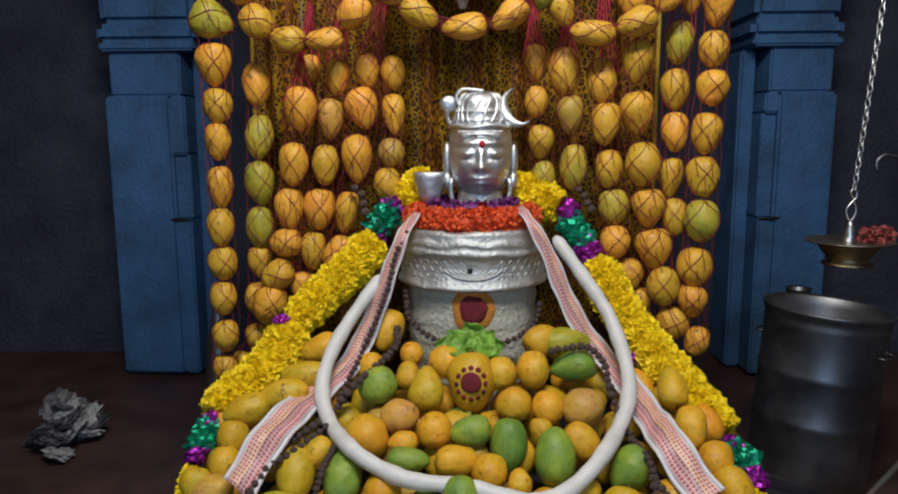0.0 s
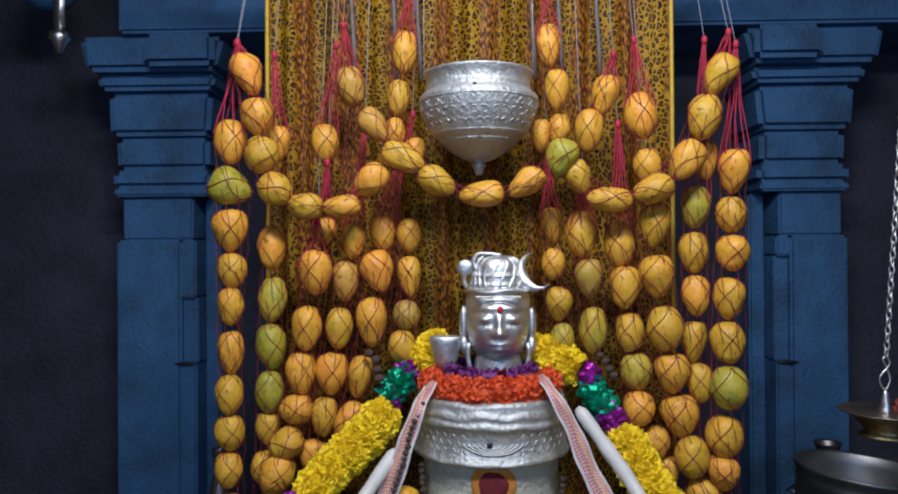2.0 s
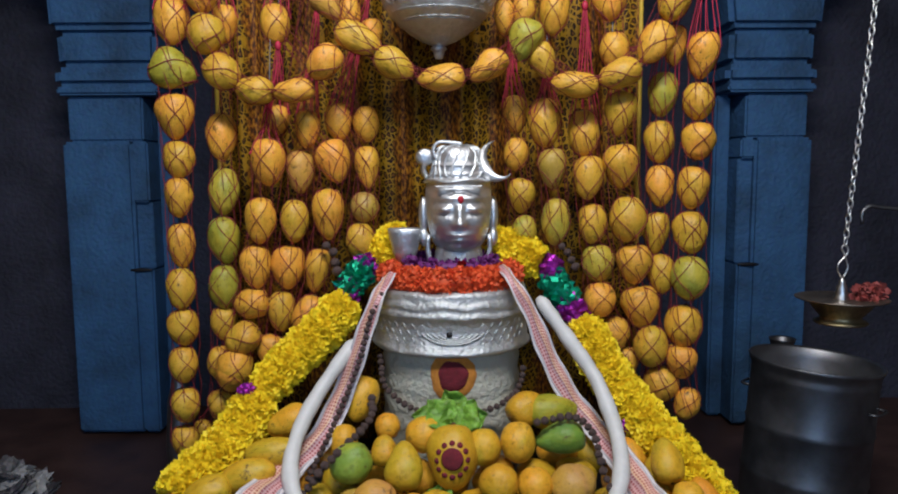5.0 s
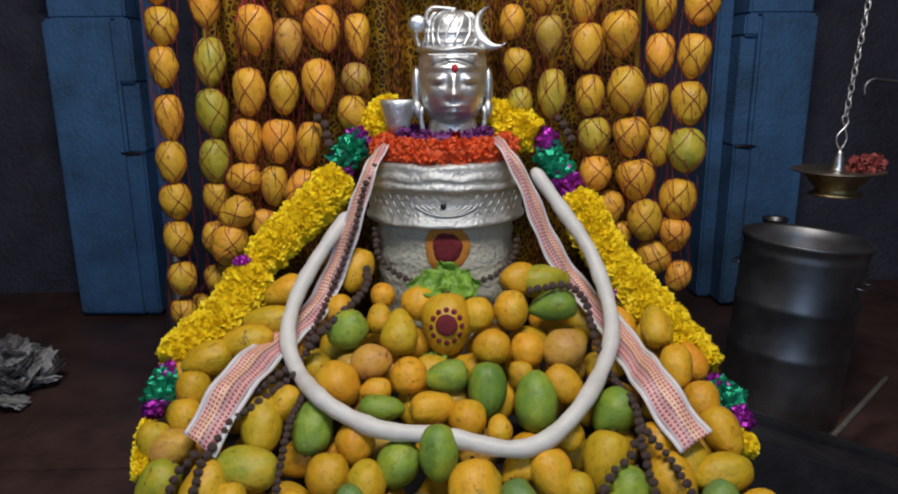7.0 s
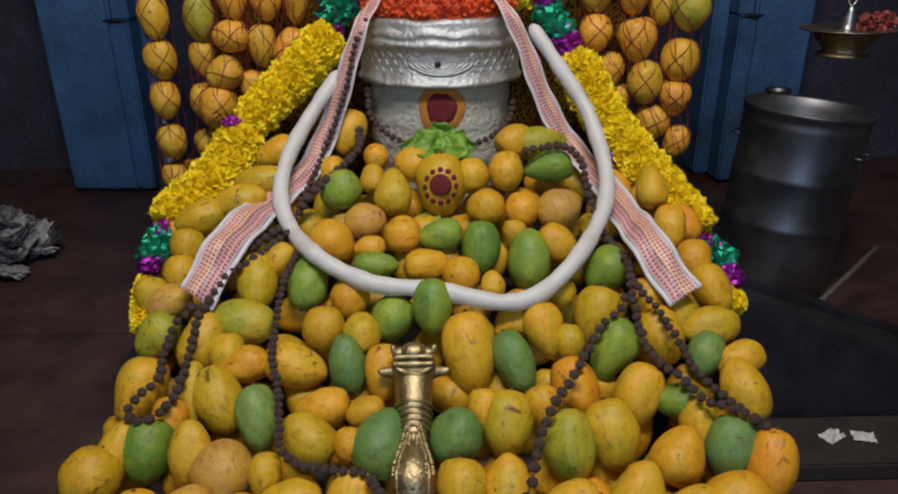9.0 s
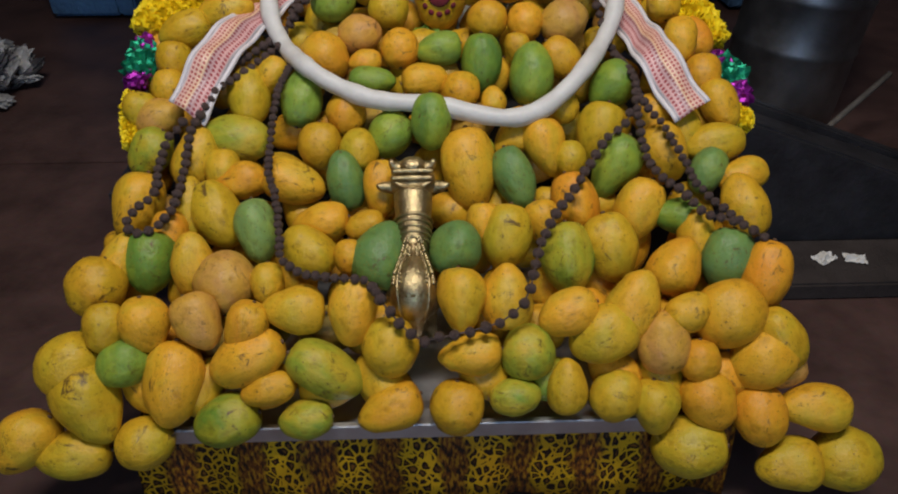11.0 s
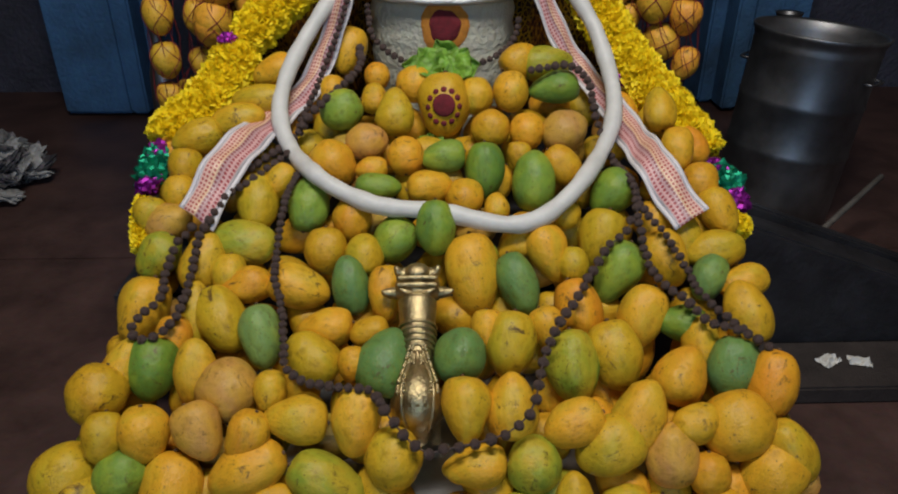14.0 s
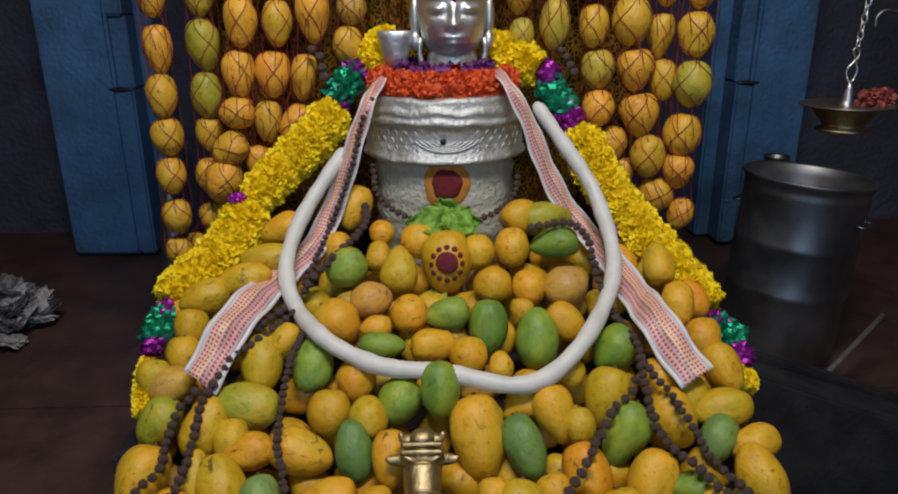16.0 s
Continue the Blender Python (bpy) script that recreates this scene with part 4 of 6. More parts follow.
mango_strand(2.17, [
    (-0.418, 1.512, 0.089, 0.075, 0, "o"),
    (-0.355, 1.369, 0.127, 0.085, 0, "p"),
    (-0.376, 1.231, 0.126, 0.082, 0, "o"),
    (-0.398, 1.098, 0.131, 0.1, 0, "o"),
    (-0.421, 0.97, 0.122, 0.084, 0, "o"),
    (-0.441, 0.837, 0.124, 0.092, 10, "o"),
    (-0.459, 0.856, 0.103, 0.079, 0, "o")], (-0.409, 1.714))
mango_strand(2.15, [
    (-0.331, 1.486, 0.111, 0.07, 0, "y"),
    (-0.257, 1.398, 0.127, 0.1, -10, "y"),
    (-0.276, 1.25, 0.151, 0.09, 0, "y"),
    (-0.311, 1.089, 0.132, 0.075, 10, "y"),
    (-0.342, 0.958, 0.134, 0.09, 20, "o"),
    (-0.379, 0.854, 0.108, 0.087, 20, "o")], (-0.294, 1.824))
mango_strand(2.19, [
    (-0.249, 1.508, 0.109, 0.078, 0, "y"),
    (-0.17, 1.381, 0.127, 0.071, 0, "o"),
    (-0.18, 1.266, 0.092, 0.085, 0, "p"),
    (-0.194, 1.171, 0.106, 0.089, 0, "o")], (-0.157, 1.858))
mango_strand(2.2, [
    (-0.42, 1.778, 0.119, 0.087, 0, "o"),
    (-0.172, 1.502, 0.105, 0.076, 0, "y")], (-0.386, 2.069))
mango_strand(2.16, [
    (-0.178, 2.037, 0.13, 0.076, 0, "y"),
    (-0.198, 1.903, 0.113, 0.068, 0, "o"),
    (-0.21, 1.799, 0.102, 0.064, 0, "o"),
    (-0.149, 1.74, 0.098, 0.067, 0, "o")], (-0.16, 2.256))
mango_strand(2.2, [
    (-0.345, 1.948, 0.127, 0.088, -10, "p"),
    (-0.428, 1.496, 0.069, 0.062, 0, "o")], (-0.365, 2.129))
mango_strand(2.2, [
    (0.251, 1.528, 0.112, 0.072, 0, "y"),
    (0.255, 1.414, 0.099, 0.072, 0, "y"),
    (0.267, 1.296, 0.106, 0.085, 0, "o"),
    (0.281, 1.192, 0.1, 0.072, 0, "l")], (0.237, 1.745))
mango_strand(2.15, [
    (0.332, 1.502, 0.144, 0.094, 0, "o"),
    (0.354, 1.373, 0.117, 0.084, 0, "p"),
    (0.365, 1.222, 0.142, 0.084, 0, "l")], (0.337, 1.654))
mango_strand(2.14, [
    (0.44, 1.471, 0.134, 0.091, 0, "y"),
    (0.451, 1.347, 0.128, 0.091, 0, "y"),
    (0.464, 1.218, 0.119, 0.085, 0, "o"),
    (0.484, 1.104, 0.113, 0.096, 0, "l"),
    (0.487, 1.002, 0.103, 0.093, 0, "o"),
    (0.534, 0.901, 0.102, 0.084, 0, "o"),
    (0.569, 0.814, 0.096, 0.078, 0, "o")], (0.436, 1.813))
mango_strand(2.11, [
    (0.533, 1.521, 0.124, 0.087, 10, "y"),
    (0.54, 1.378, 0.127, 0.101, 0, "y"),
    (0.557, 1.232, 0.132, 0.105, 0, "y"),
    (0.577, 1.104, 0.119, 0.102, 0, "y"),
    (0.601, 0.982, 0.128, 0.111, -10, "y"),
    (0.625, 0.874, 0.123, 0.098, 0, "o"),
    (0.662, 0.76, 0.11, 0.106, 20, "o")], (0.509, 1.696))
mango_strand(2.13, [
    (0.654, 1.575, 0.127, 0.082, 0, "l"),
    (0.649, 1.445, 0.123, 0.086, 0, "y"),
    (0.649, 1.323, 0.12, 0.082, 0, "o"),
    (0.647, 1.19, 0.124, 0.079, 0, "o"),
    (0.656, 1.077, 0.115, 0.08, 0, "o"),
    (0.639, 0.627, 0.105, 0.084, 0, "o")], (0.681, 2.049))
mango_strand(2.07, [
    (0.74, 1.668, 0.129, 0.088, 0, "o"),
    (0.734, 1.55, 0.105, 0.085, 0, "o"),
    (0.73, 1.443, 0.105, 0.095, 0, "o"),
    (0.722, 1.318, 0.122, 0.091, 0, "o"),
    (0.719, 1.196, 0.122, 0.098, 0, "o"),
    (0.715, 1.072, 0.127, 0.103, 0, "l"),
    (0.71, 0.935, 0.125, 0.104, 0, "o"),
    (0.702, 0.834, 0.105, 0.091, 0, "o"),
    (0.727, 0.711, 0.096, 0.075, 10, "o")], (0.747, 2.019))
mango_strand(2.16, [
    (0.244, 2.053, 0.13, 0.077, 0, "y"),
    (0.263, 1.919, 0.123, 0.075, 0, "o"),
    (0.271, 1.805, 0.095, 0.068, 0, "o"),
    (0.218, 1.789, 0.101, 0.061, 0, "o")], (0.23, 2.25))
mango_strand(2.17, [
    (0.41, 1.906, 0.129, 0.08, 18, "o"),
    (0.356, 1.801, 0.13, 0.086, 8, "y")], (0.431, 2.023))
mango_strand(2.13, [
    (0.499, 1.838, 0.14, 0.096, 0, "o"),
    (0.513, 1.691, 0.105, 0.081, 0, "o"),
    (0.682, 1.705, 0.114, 0.069, 0, "o")], (0.481, 2.052))
mango_strand(2.05, [
    (-0.611, 1.949, 0.129, 0.088, -25, "y"),
    (-0.584, 1.833, 0.11, 0.097, -10, "y"),
    (-0.568, 1.725, 0.109, 0.099, 20, "y"),
    (-0.532, 1.629, 0.105, 0.095, -50, "y"),
    (-0.449, 1.58, 0.104, 0.081, 95, "y"),
    (-0.344, 1.578, 0.112, 0.067, 85, "y"),
    (-0.261, 1.65, 0.108, 0.086, 40, "y")], (-0.635, 2.037))
mango_strand(2.04, [
    (-0.251, 1.803, 0.106, 0.074, -35, "p"),
    (-0.177, 1.711, 0.133, 0.082, -60, "y"),
    (-0.083, 1.644, 0.116, 0.079, -55, "y"),
    (0.043, 1.606, 0.129, 0.075, 90, "y"),
    (0.167, 1.636, 0.117, 0.076, 55, "y"),
    (0.262, 1.706, 0.114, 0.092, 20, "l")])
mango_strand(2.05, [
    (0.695, 1.93, 0.126, 0.085, 25, "o"),
    (0.654, 1.816, 0.131, 0.097, 15, "y"),
    (0.603, 1.699, 0.122, 0.093, 30, "y"),
    (0.512, 1.618, 0.117, 0.081, 70, "y"),
    (0.396, 1.593, 0.132, 0.074, 98, "y"),
    (0.312, 1.656, 0.099, 0.074, -20, "o")], (0.72, 2.045))

# ---- the linga and its silver ----
CX, CY = 0.064, 2.125
linga = thing("linga", "upright stone linga smeared with pale ash paste", "linga", m=pose(CX, CY, 0))
prof = [(0.0, 0.386), (0.19, 0.386), (0.192, 0.60)] + [(0.190 + 0.003 * math.sin(k * 2.1), 0.62 + 0.018 * k) for k in range(16)] + [(0.188, 0.92), (0.17, 1.02), (0.0, 1.03)]
v, f = lathe(prof, 72)
v = [Vector(p) * (1 + (0.012 * noise.noise(Vector(p) * 22) if 0.5 < p[2] < 0.9 else 0)) for p in v]
part("body", Shape().add(v, f).mesh("body", PASTE), linga)
prof = [(0.19, 0.895), (0.214, 0.893), (0.222, 0.899), (0.221, 0.907), (0.214, 0.912), (0.212, 0.955), (0.214, 0.985), (0.219, 0.990), (0.224, 0.997), (0.219, 1.005), (0.213, 1.009), (0.218, 1.016), (0.219, 1.024), (0.212, 1.031), (0.207, 1.036), (0.210, 1.045), (0.206, 1.053), (0.19, 1.058), (0.15, 1.060), (0.0, 1.062)]
v, f = lathe(prof, 96)
v = [Vector(p) * (1 + 0.010 * noise.noise(Vector((p[0], p[1], 2.5 * p[2])) * 14)) if p[2] > 0.9 else Vector(p) for p in v]
band = Shape().add(v, f)
for k in range(5):
    r = 0.016 + 0.011 * k
    arc = [Vector((r * 1.45 * math.sin(w), 0, -r * 0.75 * math.cos(w) + 0.012 + 0.004 * k)) for w in [(-1.15 + 2.3 * i / 18) for i in range(19)]]
    arc = [Vector((p.x, -math.sqrt(0.2145 ** 2 - p.x ** 2), 0.945 + p.z)) for p in arc if abs(p.z) < 0.032]
    if len(arc) > 3:
        band.add(*tube(arc, 0.0028, 6))
for side in (-1, 1):
    for row in range(3):
        for k in range(row % 2, 12, 2):
            w0, h = side * (0.34 + 0.066 * k), 0.926 + 0.019 * row
            curl = []
            for q in range(9):
                t = q / 8
                w = w0 + side * 0.12 * t
                z = h + 0.016 * math.sin(t * 4.2) * (1 - 0.5 * t)
                curl.append(Vector((0.2128 * math.sin(w), -0.2128 * math.cos(w), z)))
            band.add(*tube(curl, lambda u: 0.0021 * (1 - 0.6 * u), 6))
part("silver_band", band.mesh("silver_band", SILVER_WORK), linga, "chased silver band with stepped rim")
part("band_spot", Shape().add(*ball((-0.009, -0.217, 0.955), 0.008, 0.005, 0.008, 10, 6)).mesh("band_spot", SPOT_SHADE_BLACK), linga, "spot shade black")


def paste_disc(rx, rz, z, lift, seg=36):
    v, f = [(0, -(0.192 + lift), z)], []
    for ring in (0.5, 0.85, 1.0):
        for k in range(seg):
            w = 2 * math.pi * k / seg
            wob = 1 + 0.05 * math.sin(3 * w + 1) + 0.03 * math.sin(7 * w)
            a = ring * rx * wob * math.cos(w) / 0.192
            r = 0.192 + lift - (0.006 if ring == 1.0 else 0)
            v.append((r * math.sin(a), -r * math.cos(a), z + ring * rz * wob * math.sin(w)))
    f = [(0, 1 + k, 1 + (k + 1) % seg) for k in range(seg)]
    for ring in range(2):
        for k in range(seg):
            a, b = 1 + ring * seg + k, 1 + ring * seg + (k + 1) % seg
            f.append((a, a + seg, b + seg, b))
    return v, f


part("turmeric_ring", Shape().add(*paste_disc(0.062, 0.066, 0.838, 0.004)).mesh("turmeric_ring", TURMERIC), linga, "orange turmeric ring")
part("vermilion_disc", Shape().add(*paste_disc(0.040, 0.044, 0.840, 0.008)).mesh("vermilion_disc", RED_POWDER), linga, "dark maroon disc")


def silver_head():
    """A simplified silver mask with a tall cap, long ears and a crescent, all in one mesh."""
    s = Shape()
    prof = [(0.074, 1.05), (0.068, 1.12), (0.064, 1.15), (0.060, 1.165), (0.070, 1.178), (0.078, 1.20), (0.084, 1.225), (0.088, 1.25), (0.090, 1.275), (0.090, 1.30), (0.088, 1.32), (0.086, 1.338), (0.088, 1.342), (0.089, 1.348), (0.083, 1.353), (0.076, 1.358),
            (0.077, 1.366), (0.073, 1.372), (0.072, 1.385), (0.074, 1.39), (0.069, 1.396), (0.067, 1.41), (0.063, 1.425), (0.053, 1.438), (0.035, 1.446), (0.0, 1.449)]
    fine = []
    for (r0, z0), (r1, z1) in zip(prof, prof[1:]):
        for k in range(3):
            fine.append((r0 + (r1 - r0) * k / 3, z0 + (z1 - z0) * k / 3))
    fine.append(prof[-1])
    v, f = lathe(fine, 96, sx=1.03, sy=0.95)
    face_v, face_f = ball((0, -0.030, 1.252), 0.078, 0.070, 0.106, 72, 56)
    k = len(v)
    v = v + face_v
    f = f + [tuple(i + k for i in q) for q in face_f]
    out = []
    for x, y, z in v:
        w = math.atan2(x, -y)

        def lump(w0, z0, sw, sz, h):
            return h * math.exp(-((w - w0) / sw) ** 2 - ((z - z0) / sz) ** 2)
        k = 0.0
        if abs(w) < 1.6:
            k += lump(0, 1.232, 0.13, 0.011, 0.018) + lump(0, 1.256, 0.07, 0.024, 0.012)
            for side in (-1, 1):
                k += lump(side * 0.13, 1.234, 0.09, 0.008, 0.006) + lump(side * 0.44, 1.272, 0.22, 0.009, 0.011) - lump(side * 0.44, 1.260, 0.26, 0.005, 0.010) - lump(side * 0.44, 1.288, 0.24, 0.005, 0.006)
                k += lump(side * 0.48, 1.302, 0.40, 0.005, 0.011) + lump(side * 0.62, 1.235, 0.3, 0.020, 0.006) - lump(side * 0.20, 1.272, 0.1, 0.012, 0.007)
            k += lump(0, 1.203, 0.26, 0.0050, 0.011) + lump(0, 1.190, 0.20, 0.0050, 0.011) - lump(0, 1.1965, 0.28, 0.0025, 0.005) + lump(0, 1.166, 0.24, 0.010, 0.008) - lump(0, 1.214, 0.3, 0.005, 0.005)
            k += sum(0.0035 * math.exp(-((z - q) / 0.0022) ** 2) * (abs(w) < 0.75) for q in (1.312, 1.319, 1.326))
            k += 0.002 * math.cos(w * 9) * math.exp(-((z - 1.322) / 0.010) ** 2)
        r = math.hypot(x, y) or 1
        out.append((x * (1 + k / r), y * (1 + k / r), z))
    s.add(out, f)
    for side in (-1, 1):
        s.add(*ball((side * 0.098, 0.012, 1.25), 0.014, 0.018, 0.055, 12, 10))
        s.add(*ball((side * 0.097, 0.0, 1.19), 0.014, 0.014, 0.026, 12, 8))
        s.add(*tube([Vector((side * (0.083 + 0.004 * math.sin(k)), -0.02, 1.20 - 0.02 * k)) for k in range(8)], 0.007, 8))
    moon_v, moon_f = [], []
    n = 20
    for i in range(n + 1):
        w = radians(100 + 215 * i / n)
        thick = 0.024 * math.sin(math.pi * i / n) ** 1.3 + 0.001
        for r in (0.050 - thick, 0.050 + thick * 0.25):
            for yy in (-0.045, -0.037):
                moon_v.append((0.106 + r * math.cos(w), yy, 1.402 + r * 1.08 * math.sin(w)))
    for i in range(n):
        a = i * 4
        for q in ((0, 2, 3, 1), (0, 4, 6, 2), (1, 3, 7, 5), (0, 1, 5, 4), (2, 6, 7, 3)):
            moon_f.append(tuple(a + j for j in q))
    s.add(moon_v, moon_f)
    dome = ((1.356, 0.077), (1.366, 0.077), (1.385, 0.073), (1.410, 0.067), (1.425, 0.063), (1.438, 0.053), (1.446, 0.035))
    for k in range(10):
        w0, lock = -1.5 + 0.33 * k, []
        for j, (z, r) in enumerate(dome):
            w = w0 + 0.14 * math.sin(0.9 * j + 0.8 * k) + 0.04 * j
            lock.append((1.02 * r * math.sin(w), -0.94 * r * math.cos(w), z))
        s.add(*tube(spline(lock, 0.006), lambda u: 0.0042 * (1 - 0.35 * u), 7))
    s.add(*tube(spline([(0.093 * math.sin(w), -0.086 * math.cos(w), 1.348 + 0.003 * math.sin(5 * w)) for w in [-1.7 + 0.2 * k for k in range(18)]], 0.006), 0.0048, 8))
    for k in range(3):
        s.add(*tube(spline([((0.010 + 0.016 * k) * side, -0.103 + 0.004 * k, 1.318 + 0.008 * k) for side in (-1.6, -1, 0, 1, 1.6)], 0.005), 0.0022, 6))
    s.add(*ball((-0.092, -0.02, 1.413), 0.026, 0.010, 0.024, 14, 10))
    s.add(*tube(spline([(-0.095, -0.02, 1.40), (-0.096, -0.01, 1.375), (-0.085, 0.0, 1.355)], 0.006), 0.008, 8))
    s.add(*tube(spline([(-0.058, -0.03, 1.40), (-0.070, -0.03, 1.43), (-0.055, -0.03, 1.452), (-0.02, -0.03, 1.452), (0.01, -0.035, 1.448)], 0.006), 0.005, 8))
    s.add(*lathe([(0.0, 1.115), (0.022, 1.12), (0.034, 1.15), (0.046, 1.200), (0.048, 1.216), (0.046, 1.217), (0.030, 1.16), (0.0, 1.14)], 28, (-0.150, -0.01, 0.0), 1.0, 0.6))
    v, f = ball((0.003, -0.098, 1.299), 0.0085, 0.006, 0.011, 10, 8)
    s.add(v, f, 1)
    return s.mesh("silver_head", POLISHED_SILVER, ROSE)


thing("deity_statue", "polished silver statue head with cap and crescent on the linga", "statue", mesh=silver_head(), m=pose(0.087, 2.135, -0.008))

flower_rng = random.Random(5)


def flower_rope(name, label, points, radius, count, size, mat, group=""):
    line = spline(points, 0.012)
    rope = thing(name, label, "garland", group, m=Matrix.Translation(line[0]))
    line = [p - line[0] for p in line]
    part("flower_core", Shape().add(*tube(line, lambda u: radius * (0.84 + 0.05 * math.sin(u * 61)) * min(1.0, 0.5 + 5 * min(u, 1 - u)), 16)).mesh("flower_core", mat), rope)
    s = Shape()
    petals(s, line, radius, count, size, flower_rng, spread=0.30)
    tagged(part("petals", s.mesh("petals", mat, smooth=False), rope), kind="stuff")
    return rope


ring = [(CX + 0.168 * math.sin(w), CY + 0.168 * math.cos(w), 1.082) for w in [2 * math.pi * k / 24 for k in range(25)]]
flower_rope("marigold_ring", "ring of orange marigold petals round the linga top", ring, 0.032, 4600, 0.011, ORANGE_PETAL)
ring = [(CX + 0.115 * math.sin(w), CY + 0.125 * math.cos(w), 1.112) for w in [2 * math.pi * k / 16 for k in range(17)]]
flower_rope("purple_wreath", "small purple flowers tucked under the silver head", ring, 0.017, 800, 0.013, PURPLE_PETAL)
s = Shape()
for k in range(26):
    w, h = k * 2.4, k / 26
    base = Vector((0.09, 1.985, 1.122))
    d = Vector((math.cos(w) * (0.3 + h), math.sin(w) * (0.3 + h) - 0.3, 1.0 - 0.6 * h)).normalized()
    c = d.cross(Vector((0.1, 0.2, 1))).normalized()
    e = d.cross(c)
    z = 0.016
    s.add([base, base + d * z * 0.6 + c * z * 0.5, base + d * z + e * z * 0.2, base + d * z * 0.6 - c * z * 0.5], [(0, 1, 2, 3)])
thing("rose", "small red rose under the silver head", "flower", mesh=s.mesh("rose", ROSE, smooth=False))

# ---- garlands, foil, loop, sashes, beads ----
GARLAND_L1 = [(-0.059, 2.2, 1.188), (-0.117, 2.2, 1.14), (-0.164, 2.17, 1.103)]
FOIL_L1 = [(-0.168, 2.16, 1.104), (-0.211, 2.14, 1.062), (-0.232, 2.12, 1.014)]
GARLAND_L2 = [(-0.223, 2.10, 1.012), (-0.270, 2.08, 0.954), (-0.332, 2.05, 0.895), (-0.387, 2.01, 0.847), (-0.436, 1.965, 0.792)]
GARLAND_L4 = [(-0.436, 1.955, 0.786), (-0.474, 1.90, 0.716), (-0.512, 1.83, 0.678), (-0.554, 1.77, 0.647), (-0.586, 1.70, 0.628)]
FOIL_L2 = [(-0.585, 1.68, 0.618), (-0.592, 1.63, 0.592), (-0.591, 1.58, 0.571)]
GARLAND_L3 = [(-0.584, 1.54, 0.564), (-0.578, 1.49, 0.536), (-0.57, 1.44, 0.497)]
GARLAND_R1 = [(0.185, 2.2, 1.161), (0.259, 2.2, 1.131), (0.329, 2.17, 1.101)]
FOIL_R1 = [(0.353, 2.16, 1.085), (0.372, 2.14, 1.028), (0.417, 2.11, 0.962)]
GARLAND_R2 = [(0.427, 2.1, 0.941), (0.46, 2.05, 0.865), (0.504, 1.99, 0.791), (0.562, 1.93, 0.72), (0.605, 1.86, 0.664), (0.647, 1.8, 0.617), (0.689, 1.73, 0.577)]
TASSEL_L = [(-0.277, 2.1, 1.166), (-0.256, 2.09, 1.136), (-0.249, 2.08, 1.09)]
TASSEL_R = [(0.373, 2.1, 1.158), (0.396, 2.09, 1.123), (0.41, 2.08, 1.09)]
KNOTS = [(0.517, 1.93, 0.709), (-0.465, 1.93, 0.804)]
FOIL_R2 = [(0.685, 1.68, 0.563), (0.704, 1.63, 0.544), (0.712, 1.57, 0.518)]
GARLAND_R3 = [(0.704, 1.54, 0.506), (0.688, 1.49, 0.48)]
LOOP = [(-0.185, 1.955, 0.931), (-0.215, 1.92, 0.897), (-0.266, 1.87, 0.828), (-0.3, 1.8, 0.769), (-0.313, 1.725, 0.716), (-0.303, 1.67, 0.673), (-0.27, 1.61, 0.636), (-0.212, 1.516, 0.626), (-0.15, 1.483, 0.599), (-0.077, 1.457, 0.582), (-0.002, 1.448, 0.577), (0.063, 1.438, 0.572), (0.13, 1.422, 0.562), (0.181, 1.414, 0.558), (0.222, 1.419, 0.561), (0.272, 1.445, 0.575), (0.334, 1.495, 0.612), (0.398, 1.6, 0.642), (0.434, 1.67, 0.688), (0.444, 1.735, 0.734), (0.439, 1.805, 0.784), (0.415, 1.87, 0.855), (0.363, 1.92, 0.933), (0.308, 1.955, 1.01), (0.285, 1.975, 1.041)]
SASH_L = [(-0.1, 2, 1.098), (-0.125, 1.93, 1.056), (-0.152, 1.915, 0.986), (-0.182, 1.91, 0.899), (-0.22, 1.9, 0.804), (-0.262, 1.84, 0.725), (-0.32, 1.755, 0.686), (-0.363, 1.615, 0.677), (-0.4, 1.514, 0.65), (-0.424, 1.469, 0.609), (-0.444, 1.427, 0.575)]
SASH_R = [(0.198, 2, 1.116), (0.223, 1.93, 1.08), (0.266, 1.915, 1.002), (0.304, 1.91, 0.906), (0.353, 1.9, 0.81), (0.404, 1.87, 0.742), (0.449, 1.77, 0.7), (0.478, 1.67, 0.659), (0.49, 1.52, 0.649), (0.52, 1.457, 0.602), (0.547, 1.407, 0.569)]
BEADS_NECK = [(-0.115, 1.93, 1.056), (-0.143, 1.91, 1.001), (-0.166, 1.905, 0.914), (-0.199, 1.885, 0.823), (-0.231, 1.855, 0.75), (-0.258, 1.8, 0.694), (-0.286, 1.74, 0.644)]
BEADS_BASE = [(-0.127, 2, 0.877), (-0.114, 1.945, 0.82), (-0.072, 1.925, 0.779), (-0.013, 1.915, 0.754), (0.061, 1.91, 0.742), (0.136, 1.915, 0.752), (0.196, 1.925, 0.774), (0.237, 1.96, 0.803), (0.256, 2, 0.856)]
BEADS_L0 = [(-0.143, 1.893, 0.797), (-0.139, 1.826, 0.772), (-0.185, 1.735, 0.738), (-0.231, 1.673, 0.713), (-0.273, 1.671, 0.659), (-0.326, 1.601, 0.635), (-0.374, 1.543, 0.623)]
